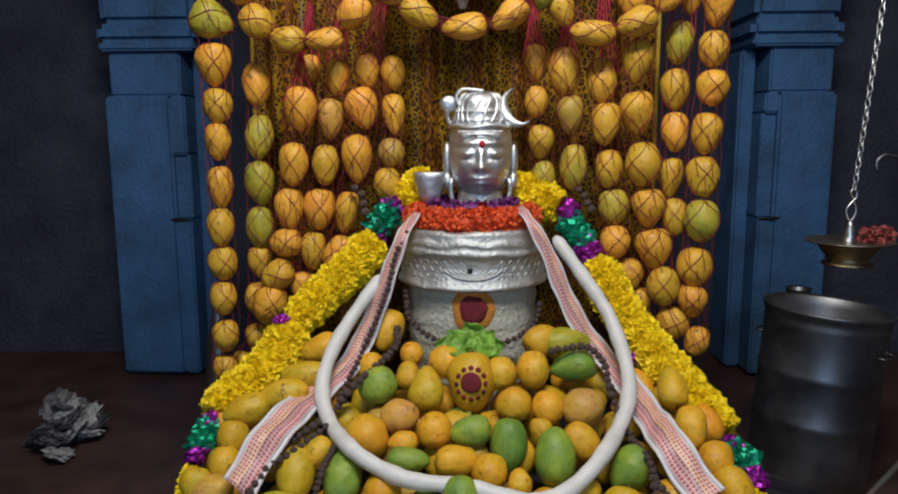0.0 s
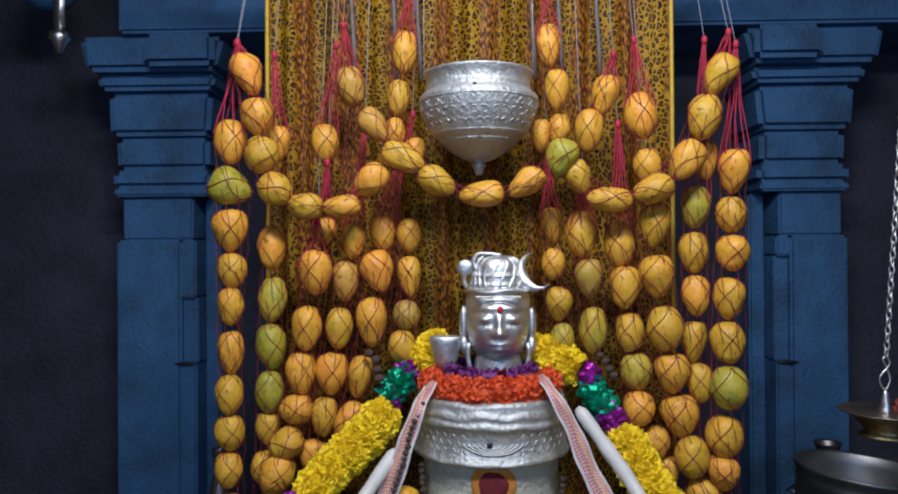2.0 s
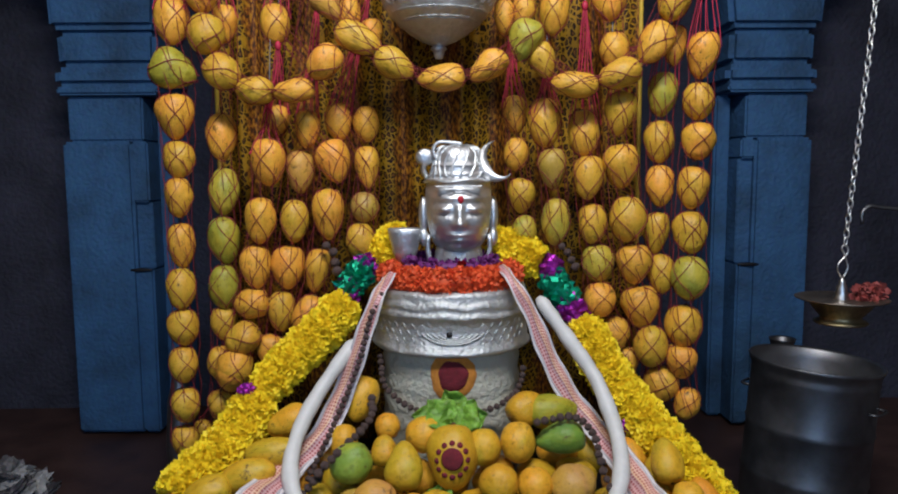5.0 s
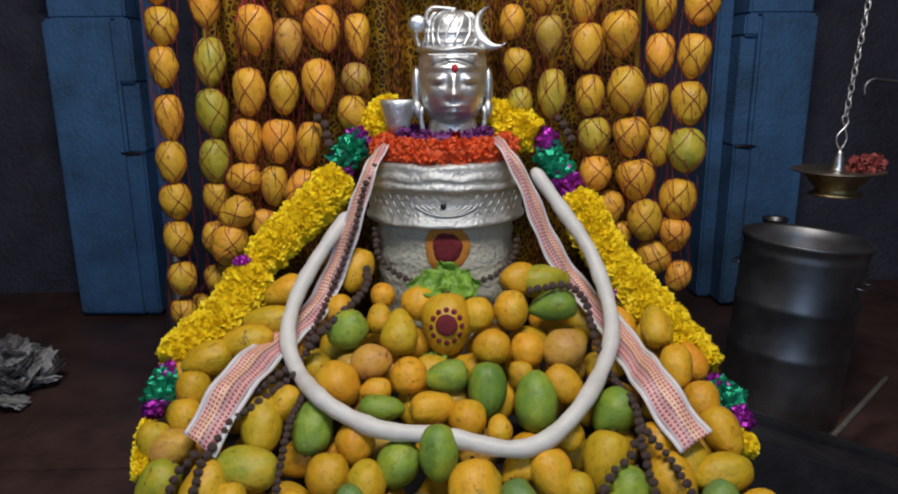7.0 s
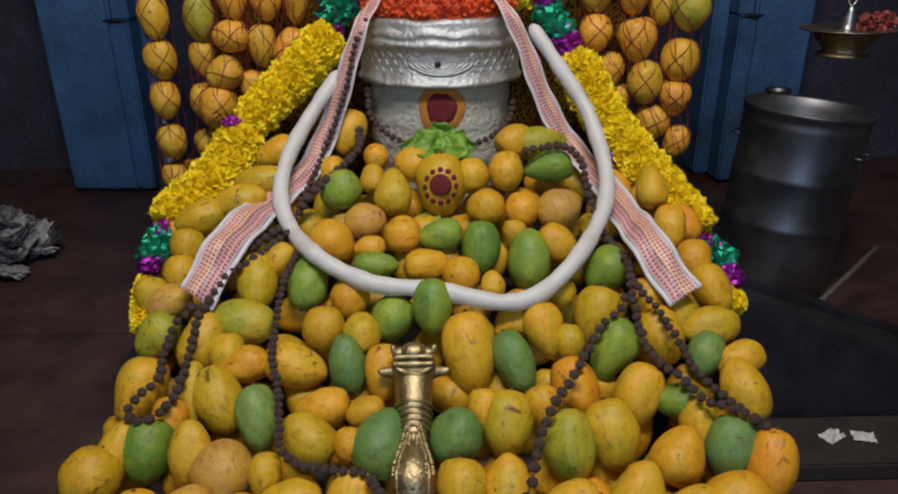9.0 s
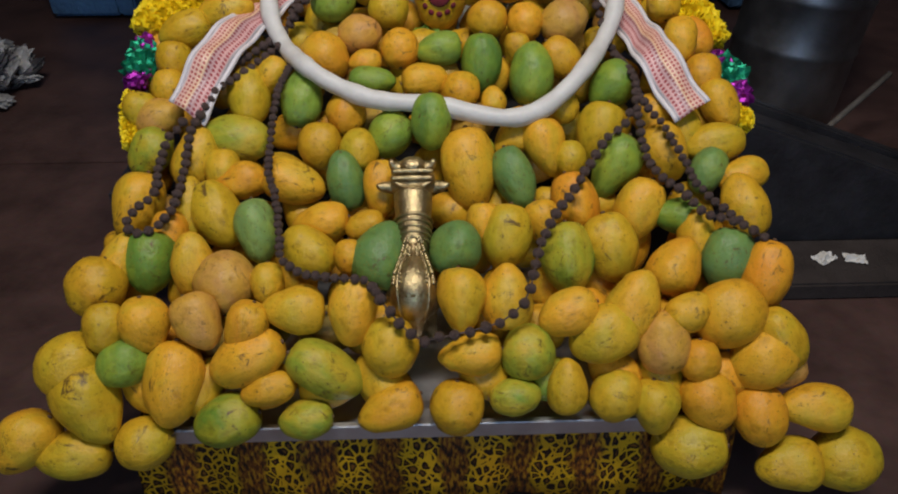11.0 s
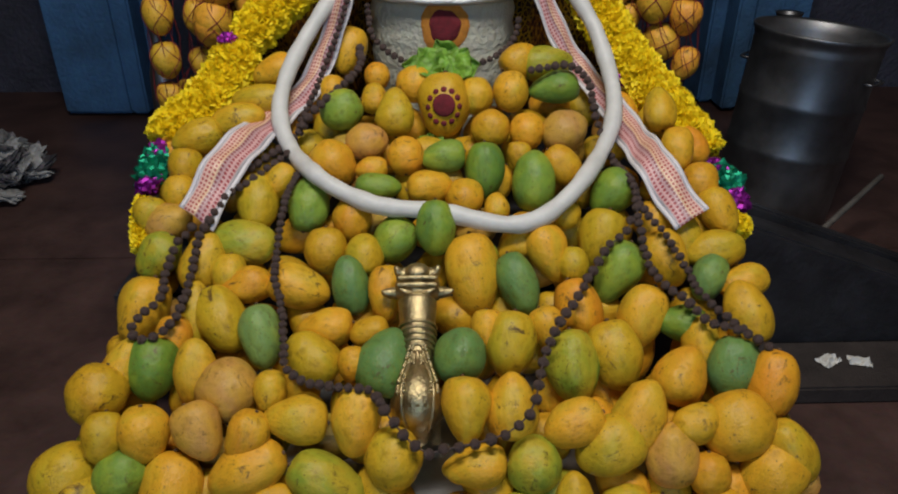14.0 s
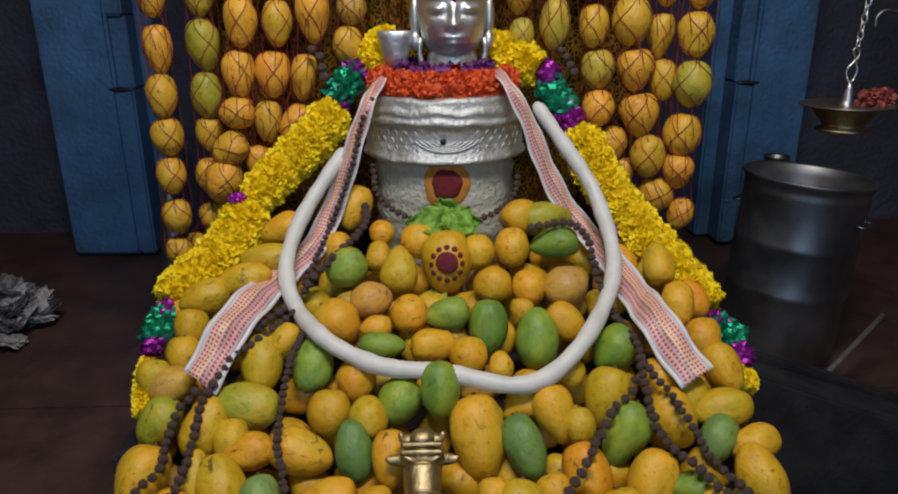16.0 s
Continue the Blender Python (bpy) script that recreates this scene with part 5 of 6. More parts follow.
BEADS_L1 = [(-0.283, 1.599, 0.643), (-0.336, 1.538, 0.617), (-0.385, 1.484, 0.602), (-0.41, 1.442, 0.577), (-0.431, 1.39, 0.547), (-0.431, 1.312, 0.508), (-0.432, 1.237, 0.487), (-0.449, 1.187, 0.472), (-0.479, 1.169, 0.467), (-0.505, 1.188, 0.473), (-0.5, 1.219, 0.482), (-0.476, 1.264, 0.494), (-0.48, 1.334, 0.515), (-0.473, 1.378, 0.54), (-0.438, 1.425, 0.567)]
BEADS_L2 = [(-0.255, 1.562, 0.618), (-0.269, 1.462, 0.598), (-0.273, 1.377, 0.55), (-0.272, 1.305, 0.516), (-0.247, 1.222, 0.493), (-0.232, 1.146, 0.473), (-0.222, 1.096, 0.457), (-0.18, 1.067, 0.447), (-0.123, 1.058, 0.445), (-0.081, 1.05, 0.444), (-0.055, 1.018, 0.435)]
BEADS_C = [(-0.07, 1.037, 0.441), (-0.053, 1.013, 0.428), (-0.024, 0.993, 0.399), (0.008, 0.977, 0.377), (0.049, 0.981, 0.382), (0.095, 0.986, 0.389), (0.142, 0.994, 0.401), (0.177, 1.008, 0.43), (0.192, 1.041, 0.452), (0.212, 1.11, 0.466), (0.245, 1.177, 0.48), (0.283, 1.23, 0.495), (0.324, 1.293, 0.512), (0.366, 1.353, 0.536), (0.41, 1.387, 0.555), (0.43, 1.422, 0.575)]
BEADS_R1 = [(0.258, 1.761, 0.778), (0.352, 1.774, 0.783), (0.385, 1.722, 0.753), (0.39, 1.66, 0.706), (0.426, 1.615, 0.62), (0.442, 1.494, 0.61), (0.438, 1.413, 0.57), (0.438, 1.343, 0.53), (0.448, 1.281, 0.509), (0.484, 1.231, 0.495), (0.515, 1.179, 0.48), (0.568, 1.152, 0.474), (0.613, 1.122, 0.458)]
BEADS_R2 = [(0.451, 1.549, 0.6), (0.45, 1.437, 0.584), (0.483, 1.382, 0.553), (0.507, 1.316, 0.519), (0.516, 1.252, 0.501), (0.538, 1.204, 0.487), (0.57, 1.159, 0.476)]

for pts, n, r in ((GARLAND_L1, 1800, 0.046), (GARLAND_L2, 6400, 0.043), (GARLAND_L4, 7000, 0.048), (GARLAND_L3, 1300, 0.014), (GARLAND_R1, 2200, 0.048), (GARLAND_R2, 10500, 0.045), (GARLAND_R3, 600, 0.022)):
    flower_rope("marigold_garland", "thick yellow marigold garland draped beside the mango heap", pts, r, n, 0.019 if r > 0.03 else 0.011, YELLOW_PETAL, "yellow garlands")

for pts, r in ((FOIL_L1, 0.040), (FOIL_L2, 0.030), (FOIL_R1, 0.042), (FOIL_R2, 0.034)):
    foil = thing("foil_rosette", "crumpled green and purple foil tied into the garland", "foil", "foil rosettes", m=Matrix.Translation(pts[1]))
    line = spline(pts, 0.010)
    for name, lo, hi, mat, grow in (("purple_foil", 0.0, 0.22, PURPLE_FOIL, 0.85), ("green_foil", 0.26, 0.74, GREEN_FOIL, 1.0), ("purple_foil", 0.78, 1.0, PURPLE_FOIL, 0.85)):
        s = Shape()
        a, b = int(lo * (len(line) - 1)), max(int(lo * (len(line) - 1)) + 1, int(hi * (len(line) - 1)))
        for q in line[a:b + 1:2]:
            crumple(s, q - Vector(pts[1]), r * grow, 0.42, flower_rng, 3)
        part(name, s.mesh(name, mat, smooth=False), foil, mat.name.replace("_", " "))

for q in KNOTS:
    s = Shape()
    crumple(s, (0, 0, 0), 0.024, 0.45, flower_rng, 3)
    thing("foil_knot", "small knot of crumpled purple foil in the garland", "foil", "foil rosettes", mesh=s.mesh("foil_knot", PURPLE_FOIL, smooth=False), m=Matrix.Translation(q))

line = spline(LOOP, 0.012)
s = Shape()
v, f = tube(line, lambda u: (0.0185 + 0.0010 * math.sin(u * 70) + 0.0006 * math.sin(u * 190)) * min(1.0, 0.45 + 0.55 * math.sqrt(min(u, 1 - u) / 0.012)), 24)
v = [p + Vector((1, 1, 1)) * (0.0009 * noise.noise(p * 38) + 0.0008 * noise.noise(p * 95)) for p in v]
thing("white_cloth_loop", "thick white silk rope looped over the linga and fruit", "rope", mesh=s.add(v, f).mesh("white_cloth_loop", WHITE_CLOTH))


def sash(points, across0, across1, w0, w1, mirror):
    """A brocade ribbon along the points; its width and lie change from top to end."""
    line = spline(points, 0.010)
    n, m = len(line), 10
    v, f, uv = [], [], []
    for i, p in enumerate(line):
        u = i / (n - 1)
        side = Vector(across0).lerp(Vector(across1), min(1, u * 1.3)).normalized()
        w = w0 + (w1 - w0) * min(1.0, max(0.0, (u - 0.05) * 1.25)) ** 0.8
        for k in range(m + 1):
            c = k / m - 0.5
            lift = 0.007 * math.cos(c * 6.0) + 0.004 * math.sin(i * 0.55 + c * 5)
            v.append(p + side * (w * c) + Vector((0, -0.6, 0.8)) * lift)
            uv.append((k / m if not mirror else 1 - k / m, i * 0.010))
    band = thing("brocade_sash", "white-edged pink brocade sash hanging over the fruit", "sash", "brocade sashes", m=Matrix.Translation(line[0]))
    v = [p - line[0] for p in v]
    for name, k0, k1, mat, words in (("brocade", 1, m - 1, BROCADE, "pink and gold brocade"), ("hem", 0, 1, HEM, "white ribbon hem"), ("hem", m - 1, m, HEM, "white ribbon hem")):
        f = []
        for i in range(n - 1):
            for k in range(k0, k1):
                a = i * (m + 1) + k
                f.append((a, a + 1, a + m + 2, a + m + 1))
        used = sorted({q for g in f for q in g})
        where = {q: i for i, q in enumerate(used)}
        me = Shape().add([v[q] for q in used], [tuple(where[q] for q in g) for g in f]).mesh(name, mat)
        lay = me.uv_layers.new(name="UVMap")
        for loop in me.loops:
            lay.data[loop.index].uv = uv[used[loop.vertex_index]]
        ob = part(name, me, band, words)
        mod = ob.modifiers.new("thickness", "SOLIDIFY")
        mod.thickness = 0.002 if name == "brocade" else 0.004
    return band


sash(SASH_L, (0.9, -0.1, 0.25), (0.80, -0.25, -0.55), 0.034, 0.080, False)
sash(SASH_R, (0.9, 0.1, -0.25), (0.86, 0.25, 0.45), 0.034, 0.080, True)

bead_v, bead_f = ball((0, 0, 0), 1, 1, 0.9, 12, 8)
bead_v = [Vector(p) * (1 + 0.05 * math.cos(5 * math.atan2(p[1], p[0])) + 0.10 * noise.noise(Vector(p) * 2.7)) for p in bead_v]
BEAD_MESH = Shape().add(bead_v, bead_f).mesh("bead", BEAD)


def bead_chain(points, radius, label, gap=2.05):
    line = spline(points, radius * gap)
    chain = thing("bead_chain", label, "beads", "seed bead chains", m=Matrix.Translation(line[0]))
    rng = random.Random(len(line))
    for p, (t, a, b) in zip(line, frames_along(line)):
        q = t.to_track_quat("Z", "Y").to_matrix().to_4x4()
        r = radius * rng.uniform(0.9, 1.12)
        part("bead", BEAD_MESH, chain, "", Matrix.Translation(p - line[0] + Vector((rng.uniform(-1, 1), rng.uniform(-1, 1), rng.uniform(-1, 1))) * radius * 0.15) @ q @ Matrix.Rotation(rng.uniform(0, 6), 4, "Z") @ Matrix.Diagonal((r, r, r, 1)))
    part("thread", Shape().add(*tube([p - line[0] for p in line], 0.0016, 5)).mesh("thread", BEAD), chain)
    return chain


for pts, r, words in ((BEADS_NECK, 0.0080, "dark rudraksha bead chain along the sash"), (BEADS_BASE, 0.0085, "dark rudraksha bead chain round the linga foot"), (BEADS_L0, 0.0105, "thick dark rudraksha bead chain over the mangoes"),
                      (BEADS_L1, 0.0094, "dark rudraksha bead chain looped over the mangoes"), (BEADS_L2, 0.0080, "dark rudraksha bead chain hanging over the mangoes"), (BEADS_C, 0.0097, "dark rudraksha bead chain round the brass bull"),
                      (BEADS_R1, 0.0094, "thick dark rudraksha bead chain over the mangoes"), (TASSEL_L, 0.013, "short tassel of dark rudraksha beads behind the foil"), (TASSEL_R, 0.011, "short tassel of dark rudraksha beads behind the foil"), (BEADS_R2, 0.0086, "dark rudraksha bead chain spread over the mangoes")):
    bead_chain(pts, r, words, 2.6 if pts is BEADS_C else 2.05)

# green leaves at the foot of the linga
leaves = thing("betel_leaves", "fresh green betel leaves laid before the linga", "leaves", m=pose(0.055, 1.835, 0.758))
for k, (dx, dy, dz, rx, rz, spin, size) in enumerate(((-0.035, 0.0, 0.0, 58, 10, 75, 0.095), (0.035, -0.01, 0.0, 55, -10, -70, 0.09), (0.01, 0.03, 0.018, 56, 5, 25, 0.080), (-0.02, -0.02, 0.015, 52, 15, 35, 0.085), (0.03, -0.025, 0.01, 50, -12, -30, 0.085), (-0.065, -0.01, -0.02, 40, 30, 100, 0.06), (0.0, -0.04, -0.015, 42, 0, 165, 0.07), (-0.02, -0.125, -0.135, 50, 0, 80, 0.06))):
    v, f = [], []
    n = 20
    for i in range(n + 1):
        u = i / n
        w = size * 0.50 * math.sin(math.pi * min(1, u ** 0.7)) * (1 + 0.06 * math.sin(9 * u + k)) + 0.0005
        for j in range(9):
            c = j / 4 - 1
            v.append((w * c, size * (u - 0.35), 0.10 * size * abs(c) ** 1.5 + 0.010 * math.sin(u * 5 + c * 2 + k) + 0.016 * noise.noise(Vector((c * 2.5, u * 5, k))) + 0.006 * noise.noise(Vector((c * 6, u * 11, k + 9)))))
    for i in range(n):
        for j in range(8):
            a = i * 9 + j
            f.append((a, a + 1, a + 10, a + 9))
    ob = part("leaf", Shape().add(v, f).mesh("leaf", GREEN_LEAF), leaves, "", pose(dx, dy, dz, rx, 0, rz) @ pose(0, 0, 0, 0, 0, spin))
    ob.modifiers.new("thickness", "SOLIDIFY").thickness = 0.0008


# ---- brass bull in the heap ----
def brass_bull():
    """A small cast bull seen along its back: rump, saddle, garlands, ringed neck, brow bands, ears and horn stubs, all in one mesh."""
    s = Shape()
    body = spline([(0.0, 1.105, 0.335), (0.0, 1.078, 0.368), (0.0, 1.066, 0.396), (0.0, 1.082, 0.420), (0.0, 1.14, 0.434), (0.0, 1.20, 0.460), (0.0, 1.25, 0.490)], 0.004)
    n = len(body)
    view = Vector((0.0, -0.86, 0.5))

    def girth(u):
        return 0.026 + 0.015 * math.exp(-((u - 0.27) / 0.15) ** 2) - 0.003 * math.exp(-((u - 0.55) / 0.08) ** 2) + 0.010 * max(0.0, (u - 0.62) / 0.38) ** 0.8

    def on_back(u, w, lift=0.0):
        """A point on the skin at u along the spine, w radians round from the spine's crest."""
        i = min(n - 2, int(u * (n - 1)))
        t = (body[i + 1] - body[max(0, i - 1)]).normalized()
        up = (view - t * view.dot(t)).normalized()
        return body[i] + (girth(u) + lift) * (math.cos(w) * up + math.sin(w) * t.cross(up))

    s.add(*tube(body, girth, 28))
    s.add(*ball((0, 1.078, 0.412), 0.037, 0.038, 0.031, 24, 14))
    for u in (0.66, 0.70, 0.74, 0.78, 0.82):
        s.add(*tube([on_back(u, 2 * math.pi * k / 28, 0.001) for k in range(29)], 0.0034, 6, False))
    for side in (-1, 1):
        for reach, r in ((0.55, 0.0036), (0.95, 0.0042)):
            for k in range(17):
                u = 0.64 - 0.30 * k / 16
                s.add(*ball(on_back(u, side * reach * (0.55 + 0.75 * math.sin(math.pi * k / 22)), 0.001), r, r, r, 7, 5))
        s.add(*tube([on_back(0.60 - 0.46 * k / 20, side * (0.16 + 0.62 * math.sin(math.pi * k / 20) ** 1.4), 0.001) for k in range(21)], 0.0030, 6))
        s.add(*ball((side * 0.024, 1.098, 0.372), 0.026, 0.036, 0.034, 18, 12))
        for k in range(8):
            s.add(*ball(on_back(0.50 + 0.012 * k, side * (0.25 + 0.12 * (k % 2)), 0.001), 0.0040, 0.0040, 0.0030, 6, 4))
        ear = spline([(side * 0.030, 1.280, 0.489), (side * 0.046, 1.276, 0.492), (side * 0.060, 1.270, 0.497), (side * 0.070, 1.268, 0.503)], 0.003)
        s.add(*tube(ear, lambda u: 0.0125 * math.sqrt(max(0.02, 1 - u ** 2)), 12))
        horn = [(side * 0.016, 1.290, 0.520), (side * 0.033, 1.286, 0.531), (side * 0.041, 1.284, 0.545)]
        s.add(*tube(spline(horn, 0.003), lambda u: 0.016 * (1 - u) + 0.004, 10))
        s.add(*tube(spline([(side * 0.004, 1.254, 0.505), (side * 0.022, 1.250, 0.511), (side * 0.040, 1.262, 0.516)], 0.004), 0.0048, 8))
        s.add(*ball((side * 0.019, 1.247, 0.500), 0.0065, 0.005, 0.0042, 10, 6))
    s.add(*tube(body[int(0.30 * n):int(0.62 * n)], lambda u: girth(0.30 + 0.32 * u) + 0.0012 * math.sin(u * 60), 20))
    saddle = ball((0, 0, 0), 0.021, 0.009, 0.030, 18, 12)
    place = on_back(0.21, 0.0, -0.001)
    s.add([place + Vector(p) for p in saddle[0]], saddle[1])
    v, f = block(-0.036, 0.036, 1.236, 1.310, 0.468, 0.522, 0.014)
    s.add([(x * (0.80 + 0.45 * (z - 0.468) / 0.054), y, z) for x, y, z in v], f)
    s.add(*ball((0, 1.285, 0.500), 0.043, 0.038, 0.036, 24, 14))
    for z, y, r in ((0.522, 1.252, 0.0052), (0.531, 1.262, 0.0046)):
        s.add(*tube(spline([(x, y + 0.5 * abs(x) ** 1.5, z + 0.003 - 2.5 * x * x) for x in (-0.038, -0.028, -0.015, 0, 0.015, 0.028, 0.038)], 0.004), r, 8))
    s.add(*ball((0, 1.280, 0.536), 0.024, 0.020, 0.015, 16, 8))
    s.add(*ball((0, 1.345, 0.480), 0.028, 0.04, 0.026, 18, 10))
    s.add(*tube(spline([(0.003, 1.058, 0.428), (0.008, 1.046, 0.410), (0.004, 1.040, 0.38)], 0.005), 0.0055, 8))
    s.add(*block(-0.040, 0.040, 1.14, 1.32, 0.206, 0.33, 0.015))
    return s.mesh("brass_bull", BRASS)


thing("brass_bull", "small seated brass bull facing the linga among mangoes", "statue", mesh=brass_bull(), m=pose(-0.004, 0.012, -0.012))

# ---- silver drip bowl ----
bowl = thing("silver_bowl", "hanging chased silver drip bowl above the linga", "bowl", m=pose(0.036, 2.12, 0))
prof = [(0.0, 1.668), (0.010, 1.670), (0.014, 1.680), (0.016, 1.690), (0.022, 1.694), (0.020, 1.700), (0.013, 1.703), (0.024, 1.707), (0.046, 1.715), (0.078, 1.734), (0.106, 1.757), (0.124, 1.775), (0.130, 1.780), (0.132, 1.785), (0.150, 1.812), (0.164, 1.846), (0.169, 1.866), (0.171, 1.877), (0.167, 1.888), (0.154, 1.899), (0.147, 1.905), (0.150, 1.911), (0.147, 1.917), (0.148, 1.930), (0.152, 1.943), (0.157, 1.950), (0.158, 1.955), (0.154, 1.956), (0.147, 1.945), (0.143, 1.91), (0.160, 1.88), (0.13, 1.82), (0.0, 1.755)]
vessel = Shape().add(*lathe(prof, 72))
SIDE = ((1.734, 0.078), (1.757, 0.106), (1.775, 0.124), (1.785, 0.132), (1.812, 0.150), (1.846, 0.164), (1.866, 0.169), (1.877, 0.171), (1.888, 0.167), (1.899, 0.154))


def bowl_girth(z):
    for (z0, r0), (z1, r1) in zip(SIDE, SIDE[1:]):
        if z <= z1:
            return r0 + (r1 - r0) * (z - z0) / (z1 - z0)
    return SIDE[-1][1]


for row, (z0, size) in enumerate(((1.800, 0.011), (1.826, 0.013), (1.853, 0.012))):
    count = int(2 * math.pi * bowl_girth(z0) / (2.1 * size))
    for k in range(count):
        w0, flip, scroll = 2 * math.pi * (k + 0.5 * row) / count, (-1) ** (k + row), []
        for q in range(15):
            a = 4.4 * q / 14 + 0.9 * row
            rad = size * (1.05 - 0.75 * q / 14)
            z = z0 + rad * math.sin(a)
            w = w0 + flip * rad * math.cos(a) / bowl_girth(z0)
            gr = bowl_girth(z) + 0.0003
            scroll.append(Vector((gr * math.sin(w), -gr * math.cos(w), z)))
        vessel.add(*tube(scroll, lambda u: 0.0019 * (1 - 0.5 * u), 5))
for z in (1.757, 1.762, 1.783, 1.872):
    vessel.add(*tube([Vector(((bowl_girth(z) + 0.0005) * math.sin(0.0654 * k), -(bowl_girth(z) + 0.0005) * math.cos(0.0654 * k), z)) for k in range(97)], 0.0016, 5))
part("vessel", vessel.mesh("vessel", SILVER_WORK), bowl)
part("spot", Shape().add(*ball((-0.012, -0.160, 1.893), 0.006, 0.004, 0.006, 8, 6)).mesh("spot", SPOT_SHADE_BLACK), bowl, "spot shade black")
LINK = Shape()
LINK.add(*tube([Vector((0.0068 * math.sin(w), 0, 0.0125 * math.cos(w))) for w in [2 * math.pi * k / 16 for k in range(17)]], 0.0022, 6, False))
LINK_MESH = LINK.mesh("link", SILVER)
for side in (-1, 1):
    part("hanging_chain", Shape().add(*tube([Vector((side * 0.155, 0, 1.95 + 0.01 * k)) + Vector((0.0015 * (-1) ** k, 0, 0)) for k in range(81)], lambda u: 0.0026 + 0.0008 * math.sin(u * 480), 6)).mesh("hanging_chain", DISH), bowl, "thin dark chain")

# ---- hanging lamp on its chain ----
lamp = thing("hanging_lamp", "brass oil lamp dish hanging on a silver chain", "lamp", m=pose(1.115, 2.02, 0))
part("dish", Shape().add(*lathe([(0.0, 1.011), (0.10, 1.012), (0.114, 1.016), (0.116, 1.019), (0.112, 1.020), (0.098, 1.016), (0.0, 1.014)], 40)).mesh("dish", DISH), lamp)
part("oil_bowl", Shape().add(*lathe([(0.0, 0.950), (0.064, 0.950), (0.068, 0.954), (0.064, 0.958), (0.050, 0.963), (0.054, 0.972), (0.070, 0.990), (0.082, 1.009)], 36)).mesh("oil_bowl", BRASS), lamp)
part("finial", Shape().add(*lathe([(0.020, 1.014), (0.021, 1.022), (0.016, 1.026), (0.018, 1.032), (0.013, 1.040), (0.014, 1.046), (0.008, 1.058), (0.009, 1.064), (0.004, 1.072), (0.0, 1.074)], 24)).mesh("finial", SILVER), lamp, "ringed silver cone")
part("hook", Shape().add(*tube(spline([(0, 0, 1.07), (-0.012, 0, 1.09), (-0.013, 0, 1.11), (0.008, 0, 1.135), (0.012, 0, 1.15), (0.004, 0, 1.163), (-0.006, 0, 1.155), (0.003, 0, 1.135), (0.013, 0, 1.105), (0.008, 0, 1.085), (0, 0, 1.072)], 0.005), 0.0026, 6)).mesh("hook", SILVER), lamp)
for k in range(100):
    part("link", LINK_MESH, lamp, "", pose(0.004 + 0.0015 * k, 0, 1.172 + 0.0203 * k, 0, 4, 30 + 90 * (k % 2)))
s = Shape()
petals(s, spline([(-0.02 + 0.05, -0.02, 1.03), (0.08, -0.01, 1.032), (0.11, 0.0, 1.035)], 0.01), 0.018, 160, 0.016, flower_rng)
part("flower_offering", s.mesh("flower_offering", DULL_FLOWER, smooth=False), lamp, "withered red flowers")

# ---- steel drum and pot ----
drum = thing("steel_drum", "tall dull steel water drum standing on the floor", "drum", m=pose(1.322, 2.60, 0.012, 0, 4, 0))
prof = [(0.0, 0.004), (0.195, 0.0), (0.201, 0.006), (0.2, 0.10), (0.2, 0.255), (0.2035, 0.265), (0.2, 0.275), (0.2, 0.425), (0.2035, 0.435), (0.2, 0.445), (0.2, 0.60), (0.2025, 0.61), (0.2, 0.62), (0.203, 0.635), (0.209, 0.650), (0.213, 0.660), (0.210, 0.664), (0.204, 0.655), (0.194, 0.62), (0.194, 0.012), (0.0, 0.010)]
part("shell", Shape().add(*lathe([(r * 1.04, z * 1.03) for r, z in prof], 64, sx=1, sy=1)).mesh("shell", STEEL), drum)
for w in (2.4, 5.4):
    c, q = math.cos(w), math.sin(w)
    line = spline([(0.2 * c - 0.05 * q, 0.2 * q + 0.05 * c, 0.55), (0.23 * c - 0.04 * q, 0.23 * q + 0.04 * c, 0.55), (0.23 * c + 0.04 * q, 0.23 * q - 0.04 * c, 0.55), (0.2 * c + 0.05 * q, 0.2 * q - 0.05 * c, 0.55)], 0.008)
    part("handle", Shape().add(*tube(line, 0.005, 8)).mesh("handle", STEEL), drum)
pot = thing("steel_pot", "small round steel pot behind the drum", "pot", m=pose(1.435, 2.98, 0.037) @ Matrix.Diagonal((0.58, 0.58, 1.179, 1)))
prof = [(0.0, 0.0), (0.10, 0.0), (0.17, 0.08), (0.19, 0.22), (0.15, 0.38), (0.07, 0.46), (0.062, 0.50), (0.085, 0.54), (0.09, 0.545), (0.08, 0.54), (0.055, 0.50), (0.0, 0.48)]
part("vessel", Shape().add(*lathe(prof, 40)).mesh("vessel", STEEL), pot)
small = copy_thing(pot, pose(-0.99, 2.90, 0.032) @ Matrix.Diagonal((0.56, 0.56, 1.0, 1.0)))
tagged(small, "dull steel pot on the floor behind the mango strands")
thing("wooden_stick", "thin pale stick leaning by the drum", "stick", mesh=Shape().add(*tube([Vector((0.921, 1.894, 0.012)), Vector((1.239, 2.117, 0.139)), Vector((1.557, 2.340, 0.258))], 0.010, 8)).mesh("wooden_stick", PALE_WOOD))
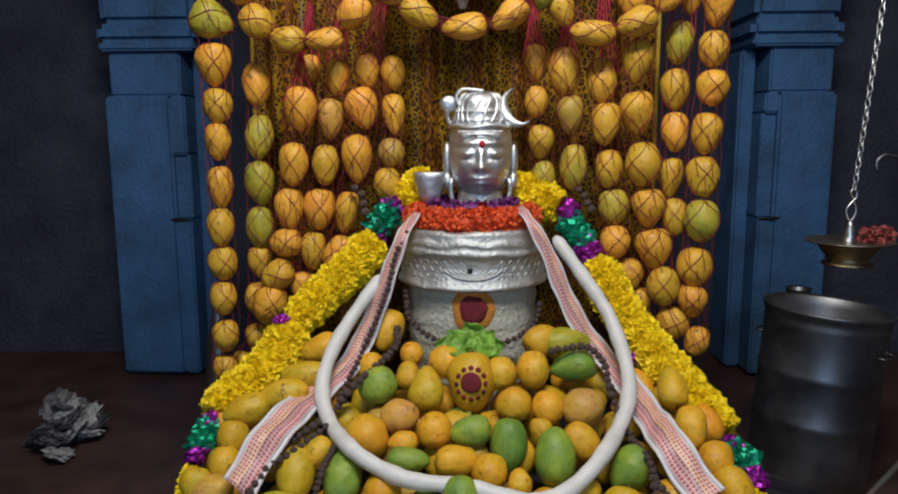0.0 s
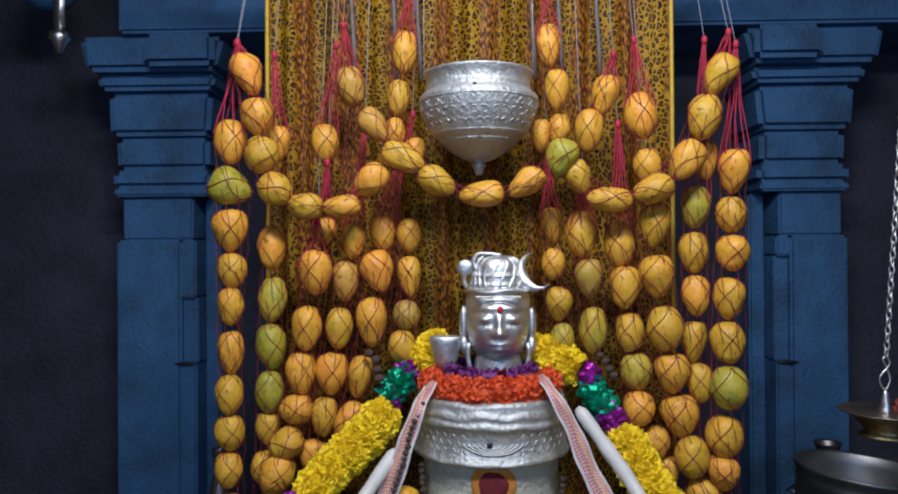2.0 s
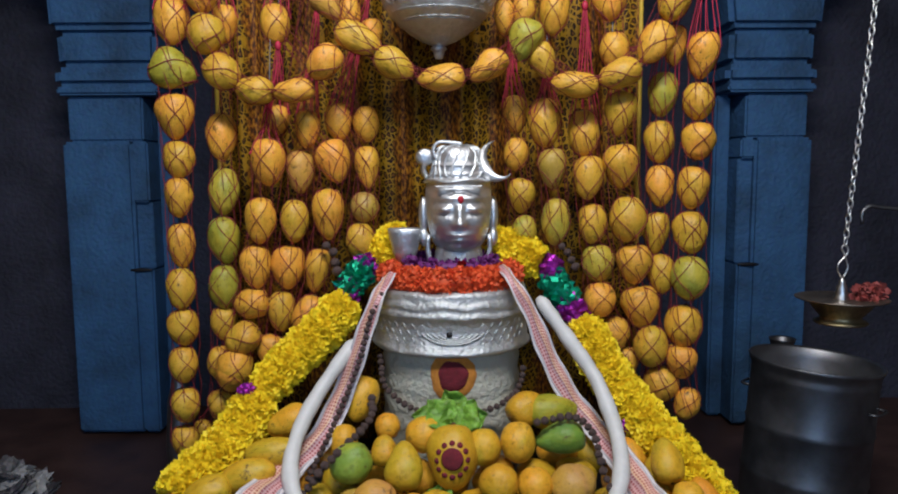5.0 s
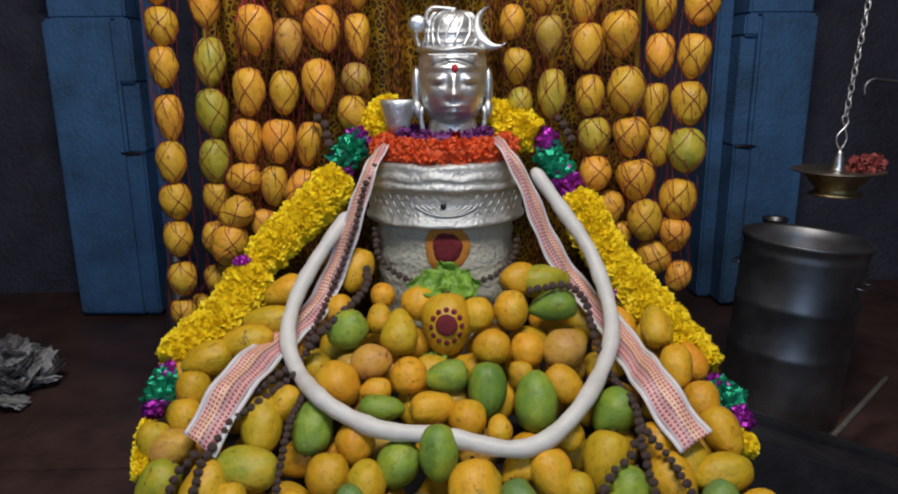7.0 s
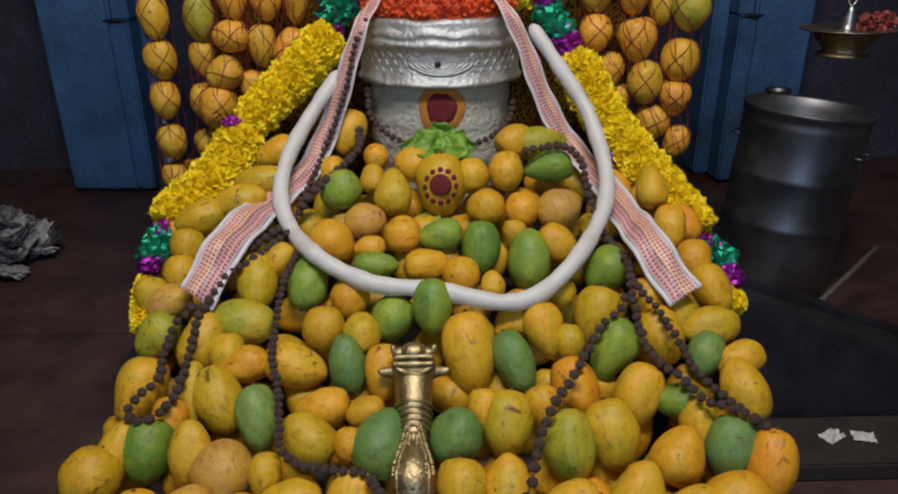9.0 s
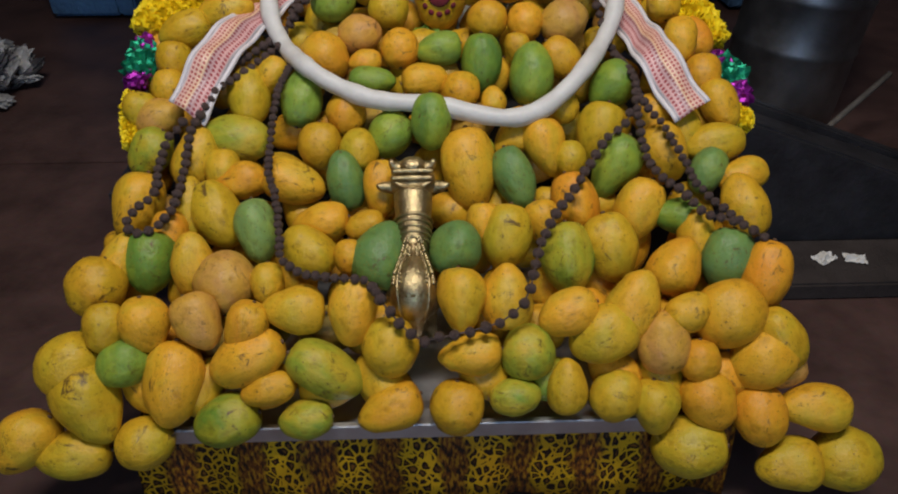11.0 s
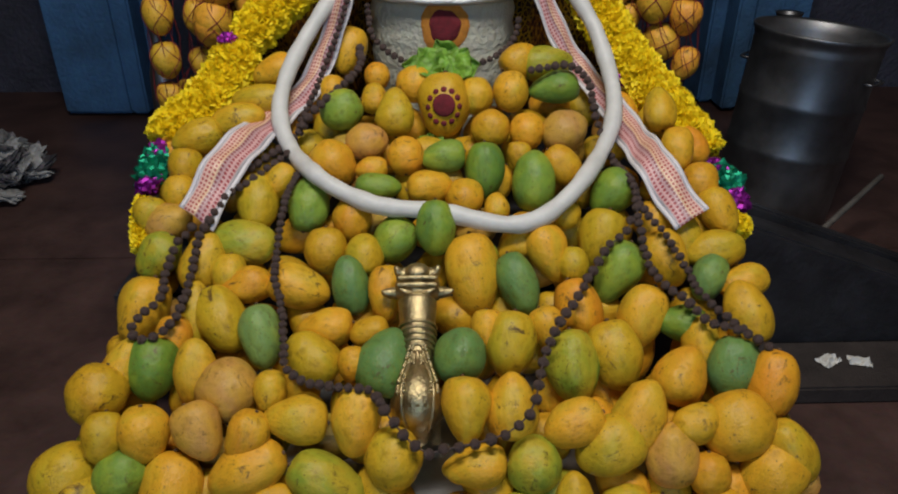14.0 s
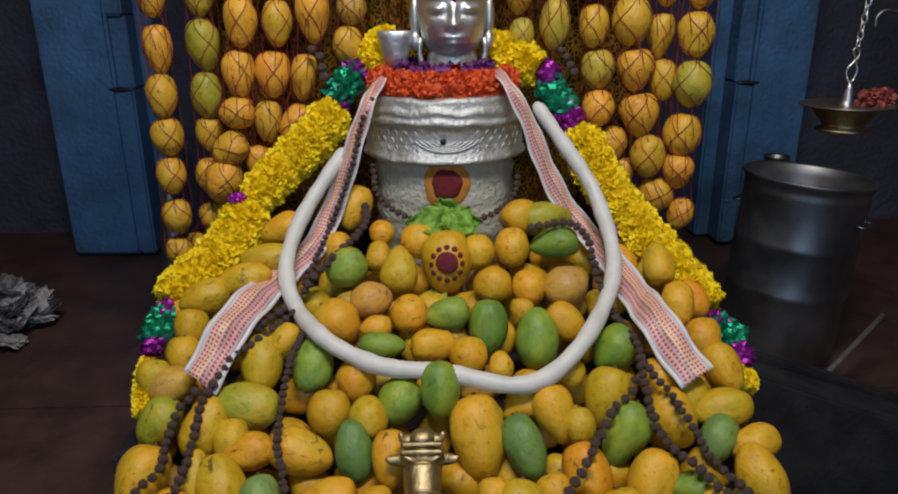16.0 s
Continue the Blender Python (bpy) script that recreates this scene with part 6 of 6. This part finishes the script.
thing("water_pipe", "thin grey pipe with a bent end from the wall", "pipe", mesh=Shape().add(*tube(spline([(1.391, 2.40, 1.190), (1.388, 2.40, 1.225), (1.413, 2.40, 1.246), (1.46, 2.40, 1.240), (1.7, 2.40, 1.22), (2.75, 2.40, 1.15)], 0.012), 0.006, 8)).mesh("water_pipe", STEEL))

# ---- floor litter ----
litter_rng = random.Random(3)


def crumpled_heap(x, y, scraps, spread, height):
    heap = thing("paper_heap", "heap of crumpled newspaper and foil on the floor", "litter", m=pose(x, y, 0.022))
    for k in range(scraps):
        s = Shape()
        u = k / scraps
        w = litter_rng.uniform(0, 6.28)
        r = spread * (1 - u) * litter_rng.uniform(0.3, 1)
        size = litter_rng.uniform(0.030, 0.062)
        crumple(s, (0, 0, 0), size, 0.45, litter_rng, 3, (1.3, 1.0, 0.34))
        turn = Euler((litter_rng.uniform(-0.9, 0.9), litter_rng.uniform(-0.9, 0.9), w)).to_matrix()
        s.v = [tuple(turn @ Vector(p)) for p in s.v]
        low = min(p[2] for p in s.v)
        part("scrap", s.mesh("scrap", SCRAP_GREY if k % 4 == 1 else PAPER, smooth=False), heap, "", pose(r * math.cos(w), r * math.sin(w), u * height - (low if u < 0.3 else low * 0.6)))
    return heap


crumpled_heap(-1.65, 2.84, 26, 0.18, 0.16)


def paper_scrap(x, y, z, size, turn):
    n = 8
    v, f = [], []
    for i in range(n + 1):
        for j in range(n + 1):
            u, w = i / n - 0.5, j / n - 0.5
            v.append((u * size, w * size * 0.7, 0.35 * size * max(0.0, noise.noise(Vector((u * 4 + x * 9, w * 4, 0)))) + 0.002))
    for i in range(n):
        for j in range(n):
            a = i * (n + 1) + j
            f.append((a, a + n + 1, a + n + 2, a + 1))
    ob = thing("paper_scrap", "torn crumpled white paper scrap on the ledge", "paper", "paper scraps", mesh=Shape().add(v, f).mesh("paper_scrap", SCRAP, smooth=False), m=pose(x, y, z, 0, 0, turn))
    ob.modifiers.new("thickness", "SOLIDIFY").thickness = 0.001


paper_scrap(1.055, 1.605, 0.052, 0.058, 30)
paper_scrap(1.135, 1.600, 0.052, 0.056, -15)

# hanging pendants by the beam
for x, y, z, r in ((-1.86, 3.3, 2.42, 0.045),):
    p = thing("hanging_bell", "small pale bell hanging from the beam", "bell", m=pose(x, y, z))
    part("bell", Shape().add(*lathe([(0.0, -0.05), (0.012, -0.045), (0.03, 0.0), (0.045, 0.02), (0.040, 0.05), (0.0, 0.07)], 20)).mesh("bell", SILVER), p)
    part("stem", Shape().add(*block(-0.025, 0.025, -0.01, 0.01, 0.07, 0.32, 0.004)).mesh("stem", SILVER), p)
    part("hanger", Shape().add(*tube([Vector((0, 0, 0.32)), Vector((0, 0, 0.78))], 0.006, 6)).mesh("hanger", STEEL), p)

boss = thing("ceiling_boss", "rounded blue painted boss hanging by the beam", "boss", m=pose(-1.98, 3.42, 2.74))
part("bulb", Shape().add(*lathe([(0.0, -0.13), (0.05, -0.125), (0.10, -0.09), (0.135, -0.02), (0.13, 0.06), (0.08, 0.12), (0.05, 0.14), (0.0, 0.14)], 36)).mesh("bulb", BLUE_PAINT), boss)
part("stem", Shape().add(*lathe([(0.0, 0.13), (0.045, 0.135), (0.035, 0.20), (0.05, 0.45), (0.0, 0.458)], 20)).mesh("stem", BLUE_PAINT), boss)
